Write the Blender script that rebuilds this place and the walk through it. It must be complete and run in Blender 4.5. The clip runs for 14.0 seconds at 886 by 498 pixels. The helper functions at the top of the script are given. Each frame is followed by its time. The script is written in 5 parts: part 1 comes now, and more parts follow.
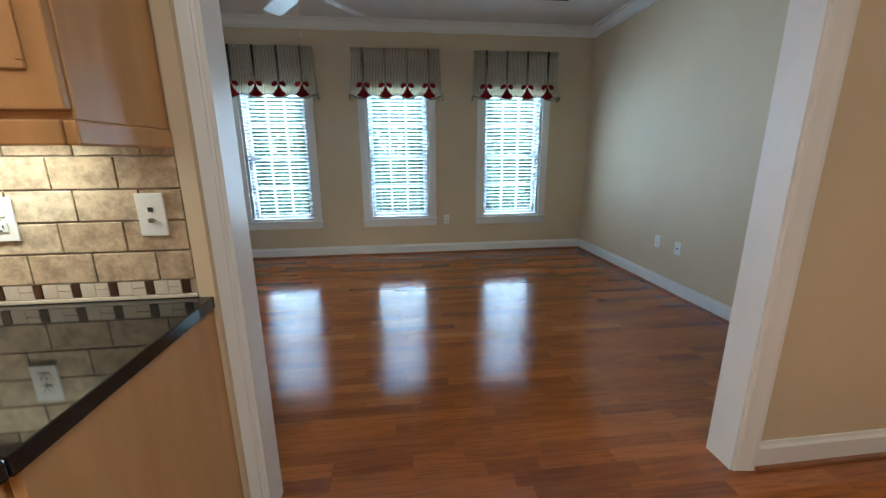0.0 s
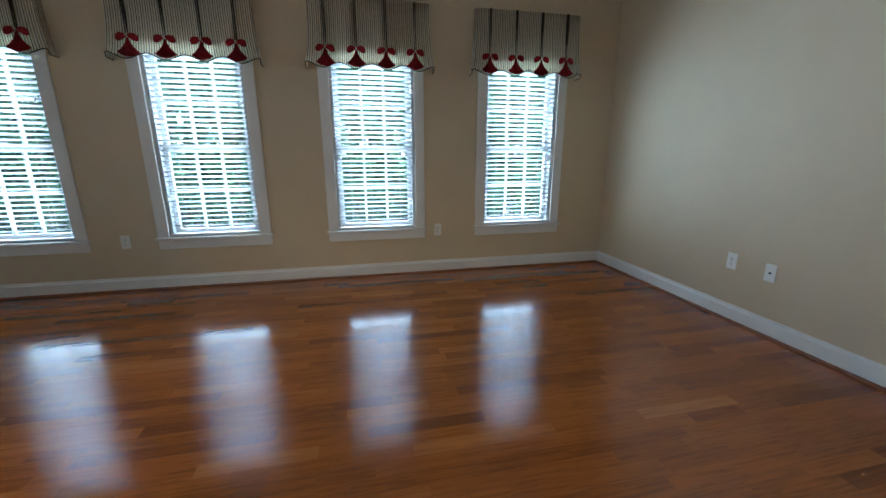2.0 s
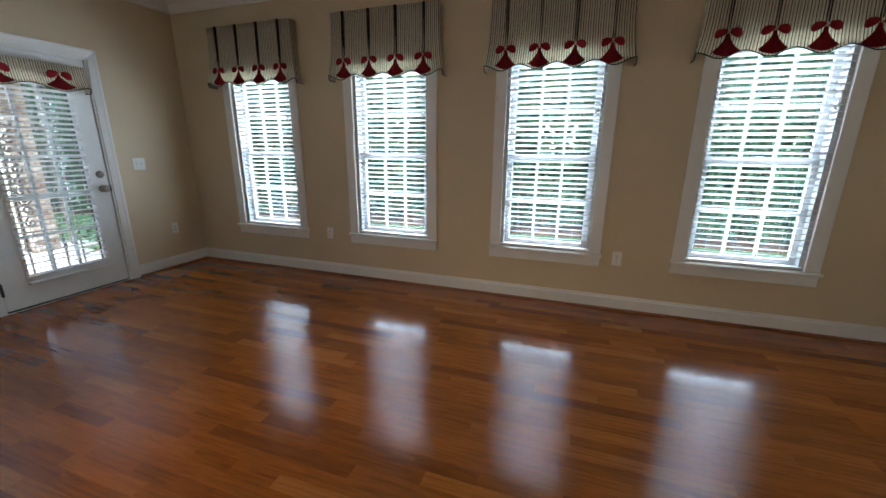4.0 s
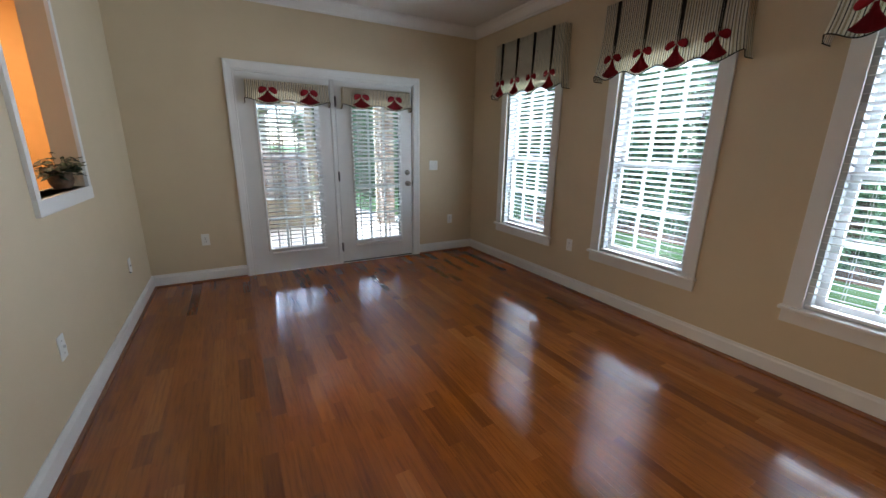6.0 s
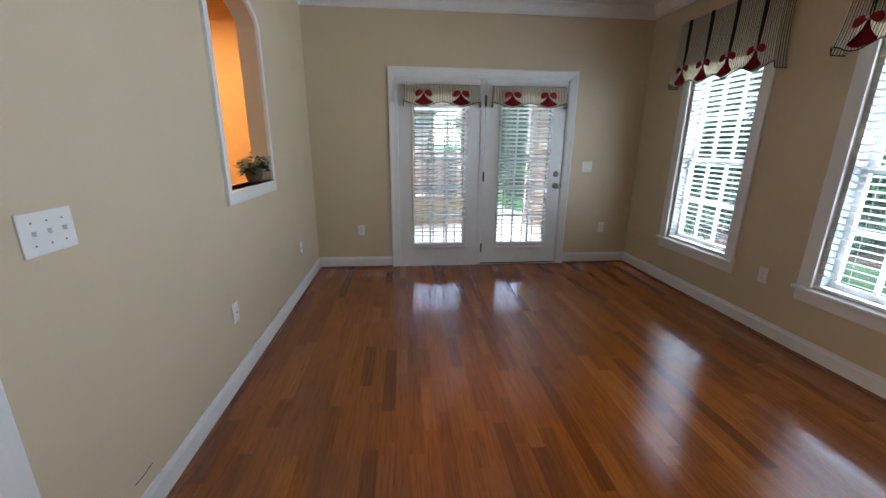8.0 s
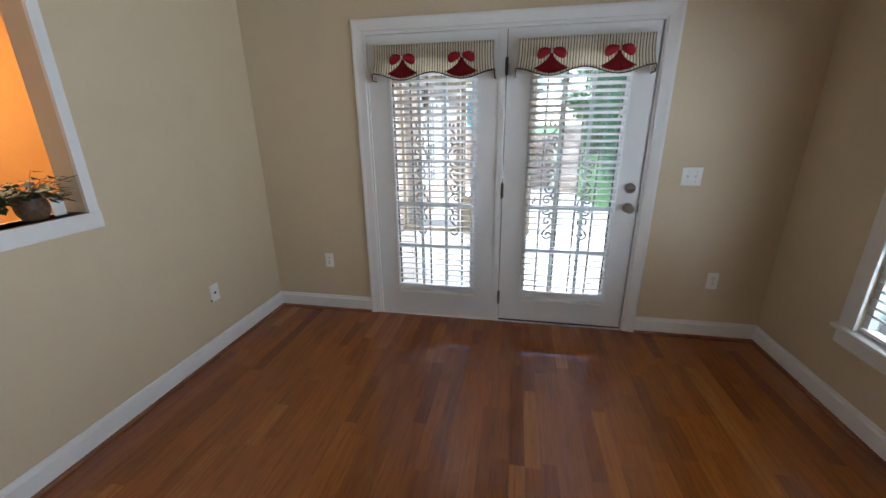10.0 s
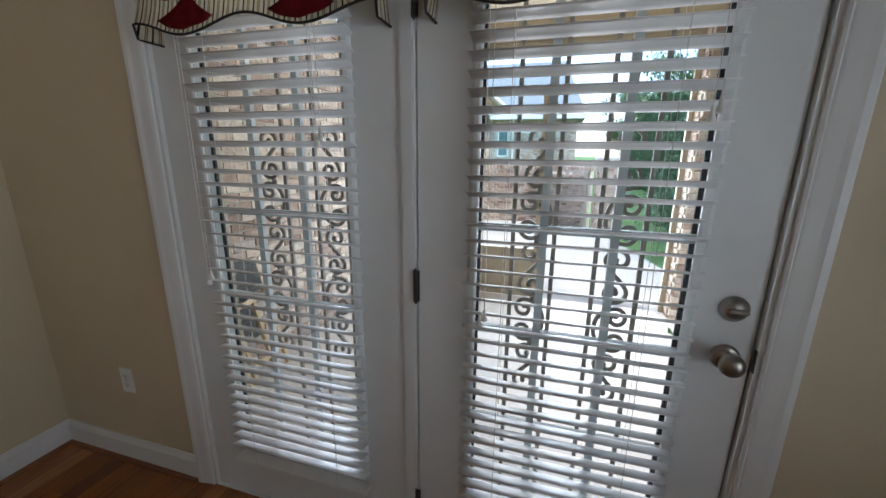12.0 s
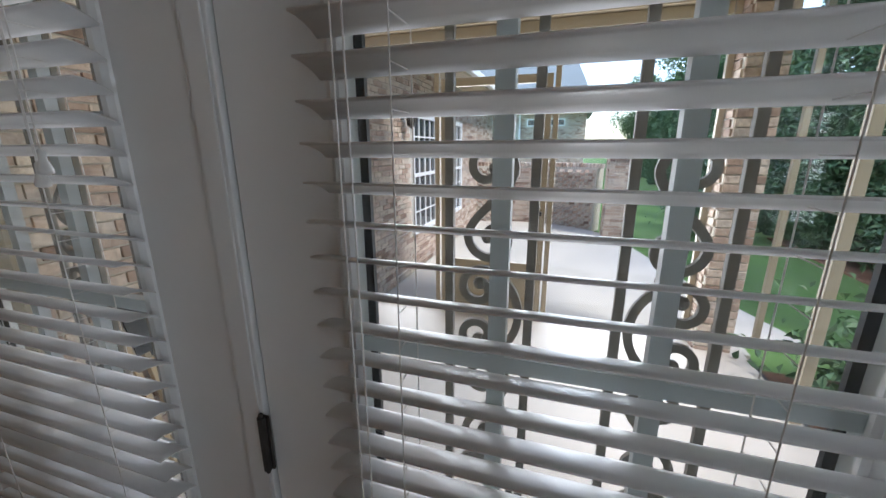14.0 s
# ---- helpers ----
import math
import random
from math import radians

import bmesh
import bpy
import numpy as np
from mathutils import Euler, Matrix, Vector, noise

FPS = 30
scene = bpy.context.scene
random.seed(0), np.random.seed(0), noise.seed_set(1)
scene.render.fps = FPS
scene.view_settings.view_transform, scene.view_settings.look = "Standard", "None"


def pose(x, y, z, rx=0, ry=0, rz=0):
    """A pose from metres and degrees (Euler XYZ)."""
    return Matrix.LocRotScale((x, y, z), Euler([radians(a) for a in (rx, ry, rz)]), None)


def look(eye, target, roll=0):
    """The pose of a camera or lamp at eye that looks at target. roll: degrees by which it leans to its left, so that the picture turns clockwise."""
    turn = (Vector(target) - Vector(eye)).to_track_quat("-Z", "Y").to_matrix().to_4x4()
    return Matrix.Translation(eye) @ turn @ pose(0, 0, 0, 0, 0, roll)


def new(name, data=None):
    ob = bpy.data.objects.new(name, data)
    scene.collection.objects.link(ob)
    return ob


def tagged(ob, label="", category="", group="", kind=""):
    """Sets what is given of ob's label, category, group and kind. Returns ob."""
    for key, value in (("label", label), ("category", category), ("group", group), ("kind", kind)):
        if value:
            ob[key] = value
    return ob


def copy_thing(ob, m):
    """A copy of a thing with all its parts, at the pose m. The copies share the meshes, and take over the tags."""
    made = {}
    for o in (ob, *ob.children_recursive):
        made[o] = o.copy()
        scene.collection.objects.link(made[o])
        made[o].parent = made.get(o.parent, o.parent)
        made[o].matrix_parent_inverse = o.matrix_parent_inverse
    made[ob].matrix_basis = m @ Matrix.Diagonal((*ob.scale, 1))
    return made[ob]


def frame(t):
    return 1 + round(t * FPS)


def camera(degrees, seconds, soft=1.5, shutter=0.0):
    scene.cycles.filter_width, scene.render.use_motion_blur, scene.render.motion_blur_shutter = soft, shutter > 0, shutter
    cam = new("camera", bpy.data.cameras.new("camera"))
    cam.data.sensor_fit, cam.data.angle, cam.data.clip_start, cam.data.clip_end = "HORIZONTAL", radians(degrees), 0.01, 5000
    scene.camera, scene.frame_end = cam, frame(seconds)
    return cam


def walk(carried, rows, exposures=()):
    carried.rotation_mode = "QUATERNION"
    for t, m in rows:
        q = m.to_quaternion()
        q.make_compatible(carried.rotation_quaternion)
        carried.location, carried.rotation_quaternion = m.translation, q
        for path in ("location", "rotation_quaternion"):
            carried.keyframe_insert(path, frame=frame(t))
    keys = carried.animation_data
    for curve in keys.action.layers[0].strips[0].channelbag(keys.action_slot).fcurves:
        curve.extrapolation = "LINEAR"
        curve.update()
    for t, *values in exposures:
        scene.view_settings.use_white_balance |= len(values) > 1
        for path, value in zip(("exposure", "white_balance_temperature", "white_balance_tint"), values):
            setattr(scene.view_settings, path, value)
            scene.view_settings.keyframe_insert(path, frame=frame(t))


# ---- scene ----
cam = camera(98.7, 14.0)

PATH = [
    (0, (3.877, -1.248, 1.277), (4.106, 0.68, 0.798), -0.4),
    (0.5, (3.545, -0.385, 1.175), (3.919, 1.496, 0.686), -0.5),
    (0.8, (3.635, -0.27, 1.168), (4.015, 1.612, 0.681), -0.3),
    (1, (3.665, -0.235, 1.167), (4.04, 1.645, 0.677), -0.2),
    (1.5, (3.693, -0.216, 1.178), (4.095, 1.685, 0.705), -0.1),
    (2, (3.76, -0.095, 1.202), (4.17, 1.802, 0.721), 0.0),
    (2.2, (3.802, -0.044, 1.209), (4.207, 1.855, 0.73), -0.1),
    (4.3, (4.175, 0.407, 1.339), (3.337, 2.148, 0.821), 0.8),
    (4.5, (4.208, 0.475, 1.34), (3.239, 2.149, 0.832), 1.1),
    (5, (4.279, 0.673, 1.343), (3.005, 2.129, 0.833), 0.7),
    (5.5, (4.335, 0.807, 1.367), (2.793, 1.971, 0.849), 0.7),
    (6, (4.328, 0.776, 1.377), (2.635, 1.708, 0.86), 0.8),
    (6.5, (4.333, 0.779, 1.386), (2.545, 1.512, 0.871), 0.9),
    (7, (4.34, 0.794, 1.397), (2.495, 1.362, 0.875), 0.9),
    (7.5, (4.349, 0.854, 1.401), (2.453, 1.214, 0.876), 0.8),
    (8, (4.185, 0.959, 1.384), (2.267, 1.155, 0.855), 0.5),
    (8.2, (4.065, 1.021, 1.391), (2.143, 1.16, 0.854), 0.5),
    (10.3, (2.405, 2.018, 1.496), (0.543, 1.624, 0.882), -0.5),
    (10.5, (2.237, 2.071, 1.498), (0.376, 1.657, 0.896), -0.3),
    (11, (1.837, 2.12, 1.462), (-0.023, 1.665, 0.885), -0.0),
    (11.5, (1.397, 2.157, 1.494), (-0.445, 1.675, 0.883), -0.1),
    (12, (1.031, 2.211, 1.438), (-0.831, 1.667, 0.953), 0.6),
    (12.5, (0.714, 2.203, 1.493), (-1.13, 1.677, 0.927), 0.2),
    (13, (0.507, 2.217, 1.486), (-1.344, 1.653, 0.979), -0.1),
    (13.5, (0.41, 2.25, 1.492), (-1.428, 1.638, 0.994), -0.1),
    (14, (0.405, 2.256, 1.505), (-1.437, 1.67, 0.994), -0.2),
]
EXPOSURES = [(0, 4.2, 4850, 0), (0.5, 4.0, 4950, 4), (1.2, 3.95, 4950, 2), (2.0, 4.0, 4950, 2), (4.5, 3.9, 5800, 11), (5.5, 3.9, 5850, 12), (7, 3.98, 5650, 12), (8, 4.02, 5700, 12), (10.5, 4.05, 5900, 13), (11, 3.95, 5950, 13), (11.5, 3.55, 5950, 13), (12, 3.1, 6050, 13), (12.5, 2.95, 6150, 14), (13, 2.8, 6250, 15), (14, 2.7, 6250, 16)]
walk(cam, [(t, look(e, g, r)) for t, e, g, r in PATH], EXPOSURES)


# ---- world, sun, exposure ----
world = bpy.data.worlds.new("world")
scene.world = world
world.use_nodes = True
wn = world.node_tree.nodes
sky = wn.new("ShaderNodeTexSky")
sky.sky_type, sky.sun_disc = "NISHITA", False
sky.sun_elevation, sky.sun_rotation = radians(48), radians(200)
sky.air_density, sky.dust_density = 1.0, 1.0
wn["Background"].inputs["Strength"].default_value = 0.085
world.node_tree.links.new(sky.outputs[0], wn["Background"].inputs[0])
sun = new("sun", bpy.data.lights.new("sun", "SUN"))
sun.data.energy, sun.data.angle, sun.data.color = 0.75, radians(15), (1, 0.96, 0.92)
sun.matrix_world = look((0, 0, 0), (-0.25, -0.6, -0.8))


def area(name, eye, target, w, h, power, color):
    ob = new(name, bpy.data.lights.new(name, "AREA"))
    ob.data.shape, ob.data.size, ob.data.size_y, ob.data.energy, ob.data.color = "RECTANGLE", w, h, power, color
    ob.matrix_world = look(eye, target)
    return ob


area("kitchen_ceiling_lamp", (4.0, -2.2, 2.7), (4.0, -2.2, 0), 1.2, 0.6, 2.1, (1, 0.82, 0.62))
area("under_cabinet_lamp", (2.75, -0.26, 1.322), (2.75, -0.26, 0), 0.7, 0.05, 0.24, (1, 0.85, 0.6))
area("pantry_lamp", (0.9, -1.1, 2.55), (0.9, -1.1, 0), 0.4, 0.4, 3.4, (1, 0.66, 0.35))
# the sky's light in the openings, one lamp for each
for x in (1.052, 2.488, 3.912, 5.342):
    area("sky_in_window", (x, 3.80, 1.27), (x, 0.0, 1.27), 0.68, 1.5, 2.5, (0.88, 0.95, 1.0))
area("sky_in_porch", (-3.34, 1.9, 1.0), (3.0, 1.9, 1.0), 3.1, 2.1, 17, (0.90, 0.95, 1.0))

# ---- materials ----
def nodes(name, rough=0.5, color=(0.8, 0.8, 0.8), metal=0.0, spec=0.5):
    m = bpy.data.materials.new(name)
    m.use_nodes = True
    n, l = m.node_tree.nodes, m.node_tree.links
    b = n["Principled BSDF"]
    b.inputs["Base Color"].default_value = (*color, 1)
    b.inputs["Roughness"].default_value, b.inputs["Metallic"].default_value = rough, metal
    b.inputs["Specular IOR Level"].default_value = spec
    return m, n, l, b


def coords(n, l, scale=(1, 1, 1), world_space=False):
    mp = n.new("ShaderNodeMapping")
    mp.inputs["Scale"].default_value = scale
    if world_space:
        g = n.new("ShaderNodeNewGeometry")
        l.new(g.outputs["Position"], mp.inputs[0])
    else:
        g = n.new("ShaderNodeTexCoord")
        l.new(g.outputs["Object"], mp.inputs[0])
    return mp.outputs[0]


def noise_tex(n, l, vec, scale, detail=4, rough=0.55):
    t = n.new("ShaderNodeTexNoise")
    t.inputs["Scale"].default_value, t.inputs["Detail"].default_value, t.inputs["Roughness"].default_value = scale, detail, rough
    l.new(vec, t.inputs["Vector"])
    return t.outputs["Fac"]


def ramp(n, l, fac, stops):
    r = n.new("ShaderNodeValToRGB")
    e = r.color_ramp.elements
    while len(e) < len(stops):
        e.new(0.5)
    for k, (p, c) in zip(e, stops):
        k.position, k.color = p, (*c, 1)
    l.new(fac, r.inputs[0])
    return r.outputs["Color"]


def bump(n, l, b, height, strength, dist=0.01):
    u = n.new("ShaderNodeBump")
    u.inputs["Strength"].default_value, u.inputs["Distance"].default_value = strength, dist
    l.new(height, u.inputs["Height"])
    l.new(u.outputs[0], b.inputs["Normal"])


def mottled(name, a, c, rough, scale=6, bump_scale=200, bump_strength=0.1, metal=0.0, spec=0.5, world_space=True, stretch=(1, 1, 1), dist=0.002):
    """A surface between two colours, with a patchy large noise and a fine relief."""
    m, n, l, b = nodes(name, rough, a, metal, spec)
    v = coords(n, l, stretch, world_space)
    l.new(ramp(n, l, noise_tex(n, l, v, scale, 6), [(0.3, a), (0.7, c)]), b.inputs["Base Color"])
    bump(n, l, b, noise_tex(n, l, v, bump_scale, 3), bump_strength, dist)
    return m


def wood_floor():
    m, n, l, b = nodes("oak_floor", 0.2, spec=0.9)
    info, geo = n.new("ShaderNodeObjectInfo"), n.new("ShaderNodeNewGeometry")
    add = n.new("ShaderNodeMath"); add.operation = "ADD"
    fr = n.new("ShaderNodeMath"); fr.operation = "FRACT"
    l.new(info.outputs["Random"], add.inputs[0]); l.new(geo.outputs["Random Per Island"], add.inputs[1]); l.new(add.outputs[0], fr.inputs[0])
    rnd = fr.outputs[0]
    mul = n.new("ShaderNodeMath"); mul.operation = "MULTIPLY"; mul.inputs[1].default_value = 37.0
    l.new(rnd, mul.inputs[0])
    comb = n.new("ShaderNodeCombineXYZ")
    l.new(mul.outputs[0], comb.inputs[0]); l.new(mul.outputs[0], comb.inputs[1]); l.new(mul.outputs[0], comb.inputs[2])
    vadd = n.new("ShaderNodeVectorMath"); vadd.operation = "ADD"
    l.new(geo.outputs["Position"], vadd.inputs[0]); l.new(comb.outputs[0], vadd.inputs[1])
    mp = n.new("ShaderNodeMapping"); mp.inputs["Scale"].default_value = (1.6, 26, 1)
    l.new(vadd.outputs[0], mp.inputs[0])
    grain = noise_tex(n, l, mp.outputs[0], 3.0, 8, 0.62)
    tone = ramp(n, l, rnd, [(0.0, (0.20, 0.055, 0.007)), (0.12, (0.27, 0.077, 0.009)), (0.5, (0.33, 0.098, 0.0125)), (0.85, (0.37, 0.112, 0.0145)), (0.95, (0.40, 0.130, 0.019)), (1.0, (0.46, 0.165, 0.030))])
    gr = ramp(n, l, grain, [(0.3, (0.62, 0.58, 0.55)), (0.55, (1, 1, 1)), (0.8, (1.12, 1.1, 1.05))])
    mix = n.new("ShaderNodeMix"); mix.data_type, mix.blend_type = "RGBA", "MULTIPLY"
    mix.inputs[0].default_value = 1.0
    l.new(tone, mix.inputs[6]); l.new(gr, mix.inputs[7]); l.new(mix.outputs[2], b.inputs["Base Color"])
    wav = noise_tex(n, l, geo.outputs["Position"], 9.0, 3)
    rr = ramp(n, l, wav, [(0.3, (0.11, 0.11, 0.11)), (0.7, (0.165, 0.165, 0.165))])
    l.new(rr, b.inputs["Roughness"])
    u = n.new("ShaderNodeBump"); u.inputs["Strength"].default_value, u.inputs["Distance"].default_value = 0.10, 0.003
    l.new(wav, u.inputs["Height"])
    l.new(u.outputs[0], b.inputs["Normal"])
    return m


def brick_mat(name, stops):
    m, n, l, b = nodes(name, 0.9)
    info, geo = n.new("ShaderNodeObjectInfo"), n.new("ShaderNodeNewGeometry")
    add = n.new("ShaderNodeMath"); add.operation = "ADD"
    fr = n.new("ShaderNodeMath"); fr.operation = "FRACT"
    l.new(info.outputs["Random"], add.inputs[0]); l.new(geo.outputs["Random Per Island"], add.inputs[1]); l.new(add.outputs[0], fr.inputs[0])
    tone = ramp(n, l, fr.outputs[0], stops)
    big = ramp(n, l, noise_tex(n, l, geo.outputs["Position"], 30, 6, 0.7), [(0.35, (0.6, 0.57, 0.55)), (0.6, (1.1, 1.08, 1.05))])
    mix = n.new("ShaderNodeMix"); mix.data_type, mix.blend_type = "RGBA", "MULTIPLY"
    mix.inputs[0].default_value = 1.0
    l.new(tone, mix.inputs[6]); l.new(big, mix.inputs[7]); l.new(mix.outputs[2], b.inputs["Base Color"])
    bump(n, l, b, noise_tex(n, l, geo.outputs["Position"], 90, 5), 0.5, 0.006)
    return m


def glass_mat():
    m, n, l, b = nodes("pane_glass", 0.02)
    tr, gl, mx, lw = n.new("ShaderNodeBsdfTransparent"), n.new("ShaderNodeBsdfGlossy"), n.new("ShaderNodeMixShader"), n.new("ShaderNodeLayerWeight")
    tr.inputs[0].default_value = (0.95, 0.975, 0.97, 1)
    gl.inputs["Roughness"].default_value = 0.01
    lw.inputs["Blend"].default_value = 0.5
    pw, ma = n.new("ShaderNodeMath"), n.new("ShaderNodeMath")
    pw.operation, pw.inputs[1].default_value = "POWER", 4.5
    ma.operation, ma.inputs[1].default_value, ma.inputs[2].default_value = "MULTIPLY_ADD", 0.6, 0.03
    l.new(lw.outputs["Facing"], pw.inputs[0]); l.new(pw.outputs[0], ma.inputs[0]); l.new(ma.outputs[0], mx.inputs[0])
    l.new(tr.outputs[0], mx.inputs[1]); l.new(gl.outputs[0], mx.inputs[2])
    l.new(mx.outputs[0], n["Material Output"].inputs[0])
    return m


def stripe_mat(name, direction="X"):
    """Woven ticking: cream cloth with grouped black, olive and grey stripes."""
    m, n, l, b = nodes(name, 0.9, spec=0.2)
    tc = n.new("ShaderNodeTexCoord")
    sep = n.new("ShaderNodeSeparateXYZ")
    l.new(tc.outputs["UV"], sep.inputs[0])
    mul = n.new("ShaderNodeMath"); mul.operation = "MULTIPLY"; mul.inputs[1].default_value = 1 / 0.033
    fr = n.new("ShaderNodeMath"); fr.operation = "FRACT"
    l.new(sep.outputs[0], mul.inputs[0]); l.new(mul.outputs[0], fr.inputs[0])
    r = n.new("ShaderNodeValToRGB")
    r.color_ramp.interpolation = "CONSTANT"
    cream, black, olive, grey = (0.84, 0.78, 0.64, 1), (0.025, 0.020, 0.018, 1), (0.20, 0.145, 0.07, 1), (0.60, 0.50, 0.33, 1)
    st = [(0, black), (0.14, cream), (0.42, olive), (0.47, grey), (0.60, olive), (0.65, cream)]
    e = r.color_ramp.elements
    while len(e) < len(st):
        e.new(0.5)
    for k, (p, c) in zip(e, st):
        k.position, k.color = p, c
    l.new(fr.outputs[0], r.inputs[0]); l.new(r.outputs[0], b.inputs["Base Color"])
    bump(n, l, b, noise_tex(n, l, tc.outputs["UV"], 900, 2), 0.15, 0.001)
    return m


WALL = mottled("beige_wall_paint", (0.61, 0.51, 0.345), (0.64, 0.535, 0.365), 0.62, 3, 260, 0.08)
CEIL = mottled("ceiling_paint", (0.72, 0.72, 0.70), (0.75, 0.75, 0.73), 0.8, 3, 150, 0.06)
TRIM = mottled("white_trim_paint", (0.76, 0.76, 0.74), (0.80, 0.80, 0.78), 0.32, 5, 90, 0.05)
DOORW = mottled("white_door_paint", (0.74, 0.75, 0.74), (0.78, 0.79, 0.78), 0.38, 5, 140, 0.10)
VINYL = mottled("white_vinyl", (0.80, 0.81, 0.82), (0.83, 0.84, 0.85), 0.35, 5, 90, 0.03)
# white vinyl greyed down: the shade of backlit sashes and bars is in the colour
SASH = mottled("shaded_white_vinyl", (0.58, 0.60, 0.61), (0.64, 0.66, 0.67), 0.4, 5, 90, 0.03)
SLAT = mottled("white_slat", (0.78, 0.78, 0.77), (0.82, 0.82, 0.81), 0.33, 20, 120, 0.04)
PLASTIC = mottled("white_plastic", (0.80, 0.80, 0.77), (0.83, 0.83, 0.80), 0.3, 20, 90, 0.02)
FLOOR = wood_floor()
QUARTER = mottled("oak_quarter_round", (0.20, 0.075, 0.028), (0.27, 0.105, 0.04), 0.35, 20, 90, 0.1, stretch=(1, 1, 1))
NICKEL = mottled("satin_nickel", (0.30, 0.28, 0.25), (0.36, 0.335, 0.30), 0.30, 30, 300, 0.03, metal=1.0)
BRONZE = mottled("dark_hinge_metal", (0.03, 0.027, 0.024), (0.05, 0.045, 0.04), 0.55, 30, 200, 0.05, metal=0.0)
DARK = mottled("black_slot", (0.01, 0.01, 0.01), (0.015, 0.015, 0.015), 0.6)
GLASS = glass_mat()
STRIPE = stripe_mat("striped_ticking")
RED = mottled("red_cloth", (0.20, 0.008, 0.014), (0.29, 0.014, 0.022), 0.85, 25, 700, 0.2, spec=0.2)
BLACKCORD = mottled("black_piping", (0.015, 0.013, 0.012), (0.03, 0.025, 0.02), 0.8)
CREAM = mottled("cream_cloth", (0.60, 0.54, 0.42), (0.66, 0.60, 0.48), 0.85)
CORD = mottled("white_cord", (0.72, 0.71, 0.68), (0.76, 0.75, 0.72), 0.7)
MAPLE = mottled("maple_cabinet", (0.50, 0.285, 0.105), (0.58, 0.345, 0.14), 0.36, 2.5, 60, 0.06, stretch=(6, 6, 1))
GRANITE = mottled("black_granite", (0.008, 0.008, 0.008), (0.022, 0.021, 0.019), 0.05, 120, 300, 0.0)
STONE = brick_mat("travertine_tile", [(0, (0.43, 0.33, 0.21)), (0.5, (0.52, 0.41, 0.27)), (1, (0.60, 0.50, 0.35))])
GROUT = mottled("sand_grout", (0.38, 0.31, 0.22), (0.44, 0.36, 0.26), 0.9)
MOSAIC = mottled("brown_mosaic", (0.035, 0.018, 0.010), (0.07, 0.035, 0.02), 0.25, 40)
MOSAICL = mottled("cream_mosaic", (0.56, 0.49, 0.38), (0.62, 0.55, 0.44), 0.35, 40)
PANTRY = mottled("amber_wall", (0.56, 0.32, 0.10), (0.60, 0.35, 0.12), 0.7)
BRICK = brick_mat("brick", [(0, (0.26, 0.18, 0.14)), (0.15, (0.42, 0.31, 0.25)), (0.5, (0.58, 0.47, 0.39)), (0.8, (0.66, 0.58, 0.49)), (1, (0.44, 0.38, 0.34))])
MORTAR = mottled("mortar", (0.52, 0.48, 0.41), (0.60, 0.56, 0.48), 0.95, 20, 200, 0.5)
TAN = mottled("tan_metal_paint", (0.36, 0.30, 0.21), (0.40, 0.335, 0.24), 0.45, 8)
SCROLLM = mottled("taupe_iron_paint", (0.20, 0.175, 0.145), (0.24, 0.21, 0.175), 0.5, 8)
TANWOOD = mottled("tan_boards", (0.50, 0.41, 0.29), (0.56, 0.46, 0.33), 0.6, 8)
CONCRETE = mottled("concrete", (0.46, 0.43, 0.37), (0.56, 0.52, 0.45), 0.85, 1.5, 60, 0.3)
SLAB = mottled("porch_slab", (0.42, 0.38, 0.33), (0.50, 0.45, 0.40), 0.55, 2.0, 60, 0.2)
CAP = mottled("limestone_cap", (0.62, 0.60, 0.55), (0.70, 0.68, 0.62), 0.85)
SHINGLE = mottled("grey_shingle", (0.15, 0.18, 0.19), (0.23, 0.26, 0.27), 0.9, 12, 40, 0.5)
LAWN = mottled("lawn_ground", (0.055, 0.12, 0.025), (0.11, 0.21, 0.045), 0.95, 1.2, 60, 0.8)
MULCH = mottled("pine_mulch", (0.10, 0.045, 0.022), (0.22, 0.11, 0.06), 0.95, 40, 60, 1.0, dist=0.02)
BARK = mottled("bark", (0.09, 0.065, 0.045), (0.16, 0.12, 0.085), 0.95, 10, 40, 0.8)
WOODF = mottled("tan_wood_frame", (0.42, 0.30, 0.16), (0.50, 0.37, 0.21), 0.5)
BLACKF = mottled("black_fabric", (0.02, 0.02, 0.02), (0.035, 0.033, 0.03), 0.8)
SHUTTER = mottled("teal_shutter", (0.09, 0.16, 0.17), (0.11, 0.19, 0.20), 0.6)
DARKGLASS = nodes("dark_window_glass", 0.08, (0.05, 0.06, 0.07))[0]
POTM = mottled("woven_pot", (0.05, 0.028, 0.015), (0.14, 0.08, 0.04), 0.6, 60, 200, 0.6)


def leaf_mat(name, stops):
    m, n, l, b = nodes(name, 0.6)
    geo = n.new("ShaderNodeNewGeometry")
    l.new(ramp(n, l, geo.outputs["Random Per Island"], stops), b.inputs["Base Color"])
    return m


LEAF = leaf_mat("arborvitae_foliage", [(0, (0.035, 0.085, 0.042)), (0.5, (0.07, 0.145, 0.062)), (1, (0.13, 0.23, 0.10))])
LEAF2 = leaf_mat("broadleaf_foliage", [(0, (0.035, 0.08, 0.025)), (0.5, (0.075, 0.14, 0.045)), (1, (0.15, 0.22, 0.085))])
HOUSELEAF = leaf_mat("dark_house_leaf", [(0, (0.012, 0.025, 0.010)), (1, (0.035, 0.06, 0.02))])


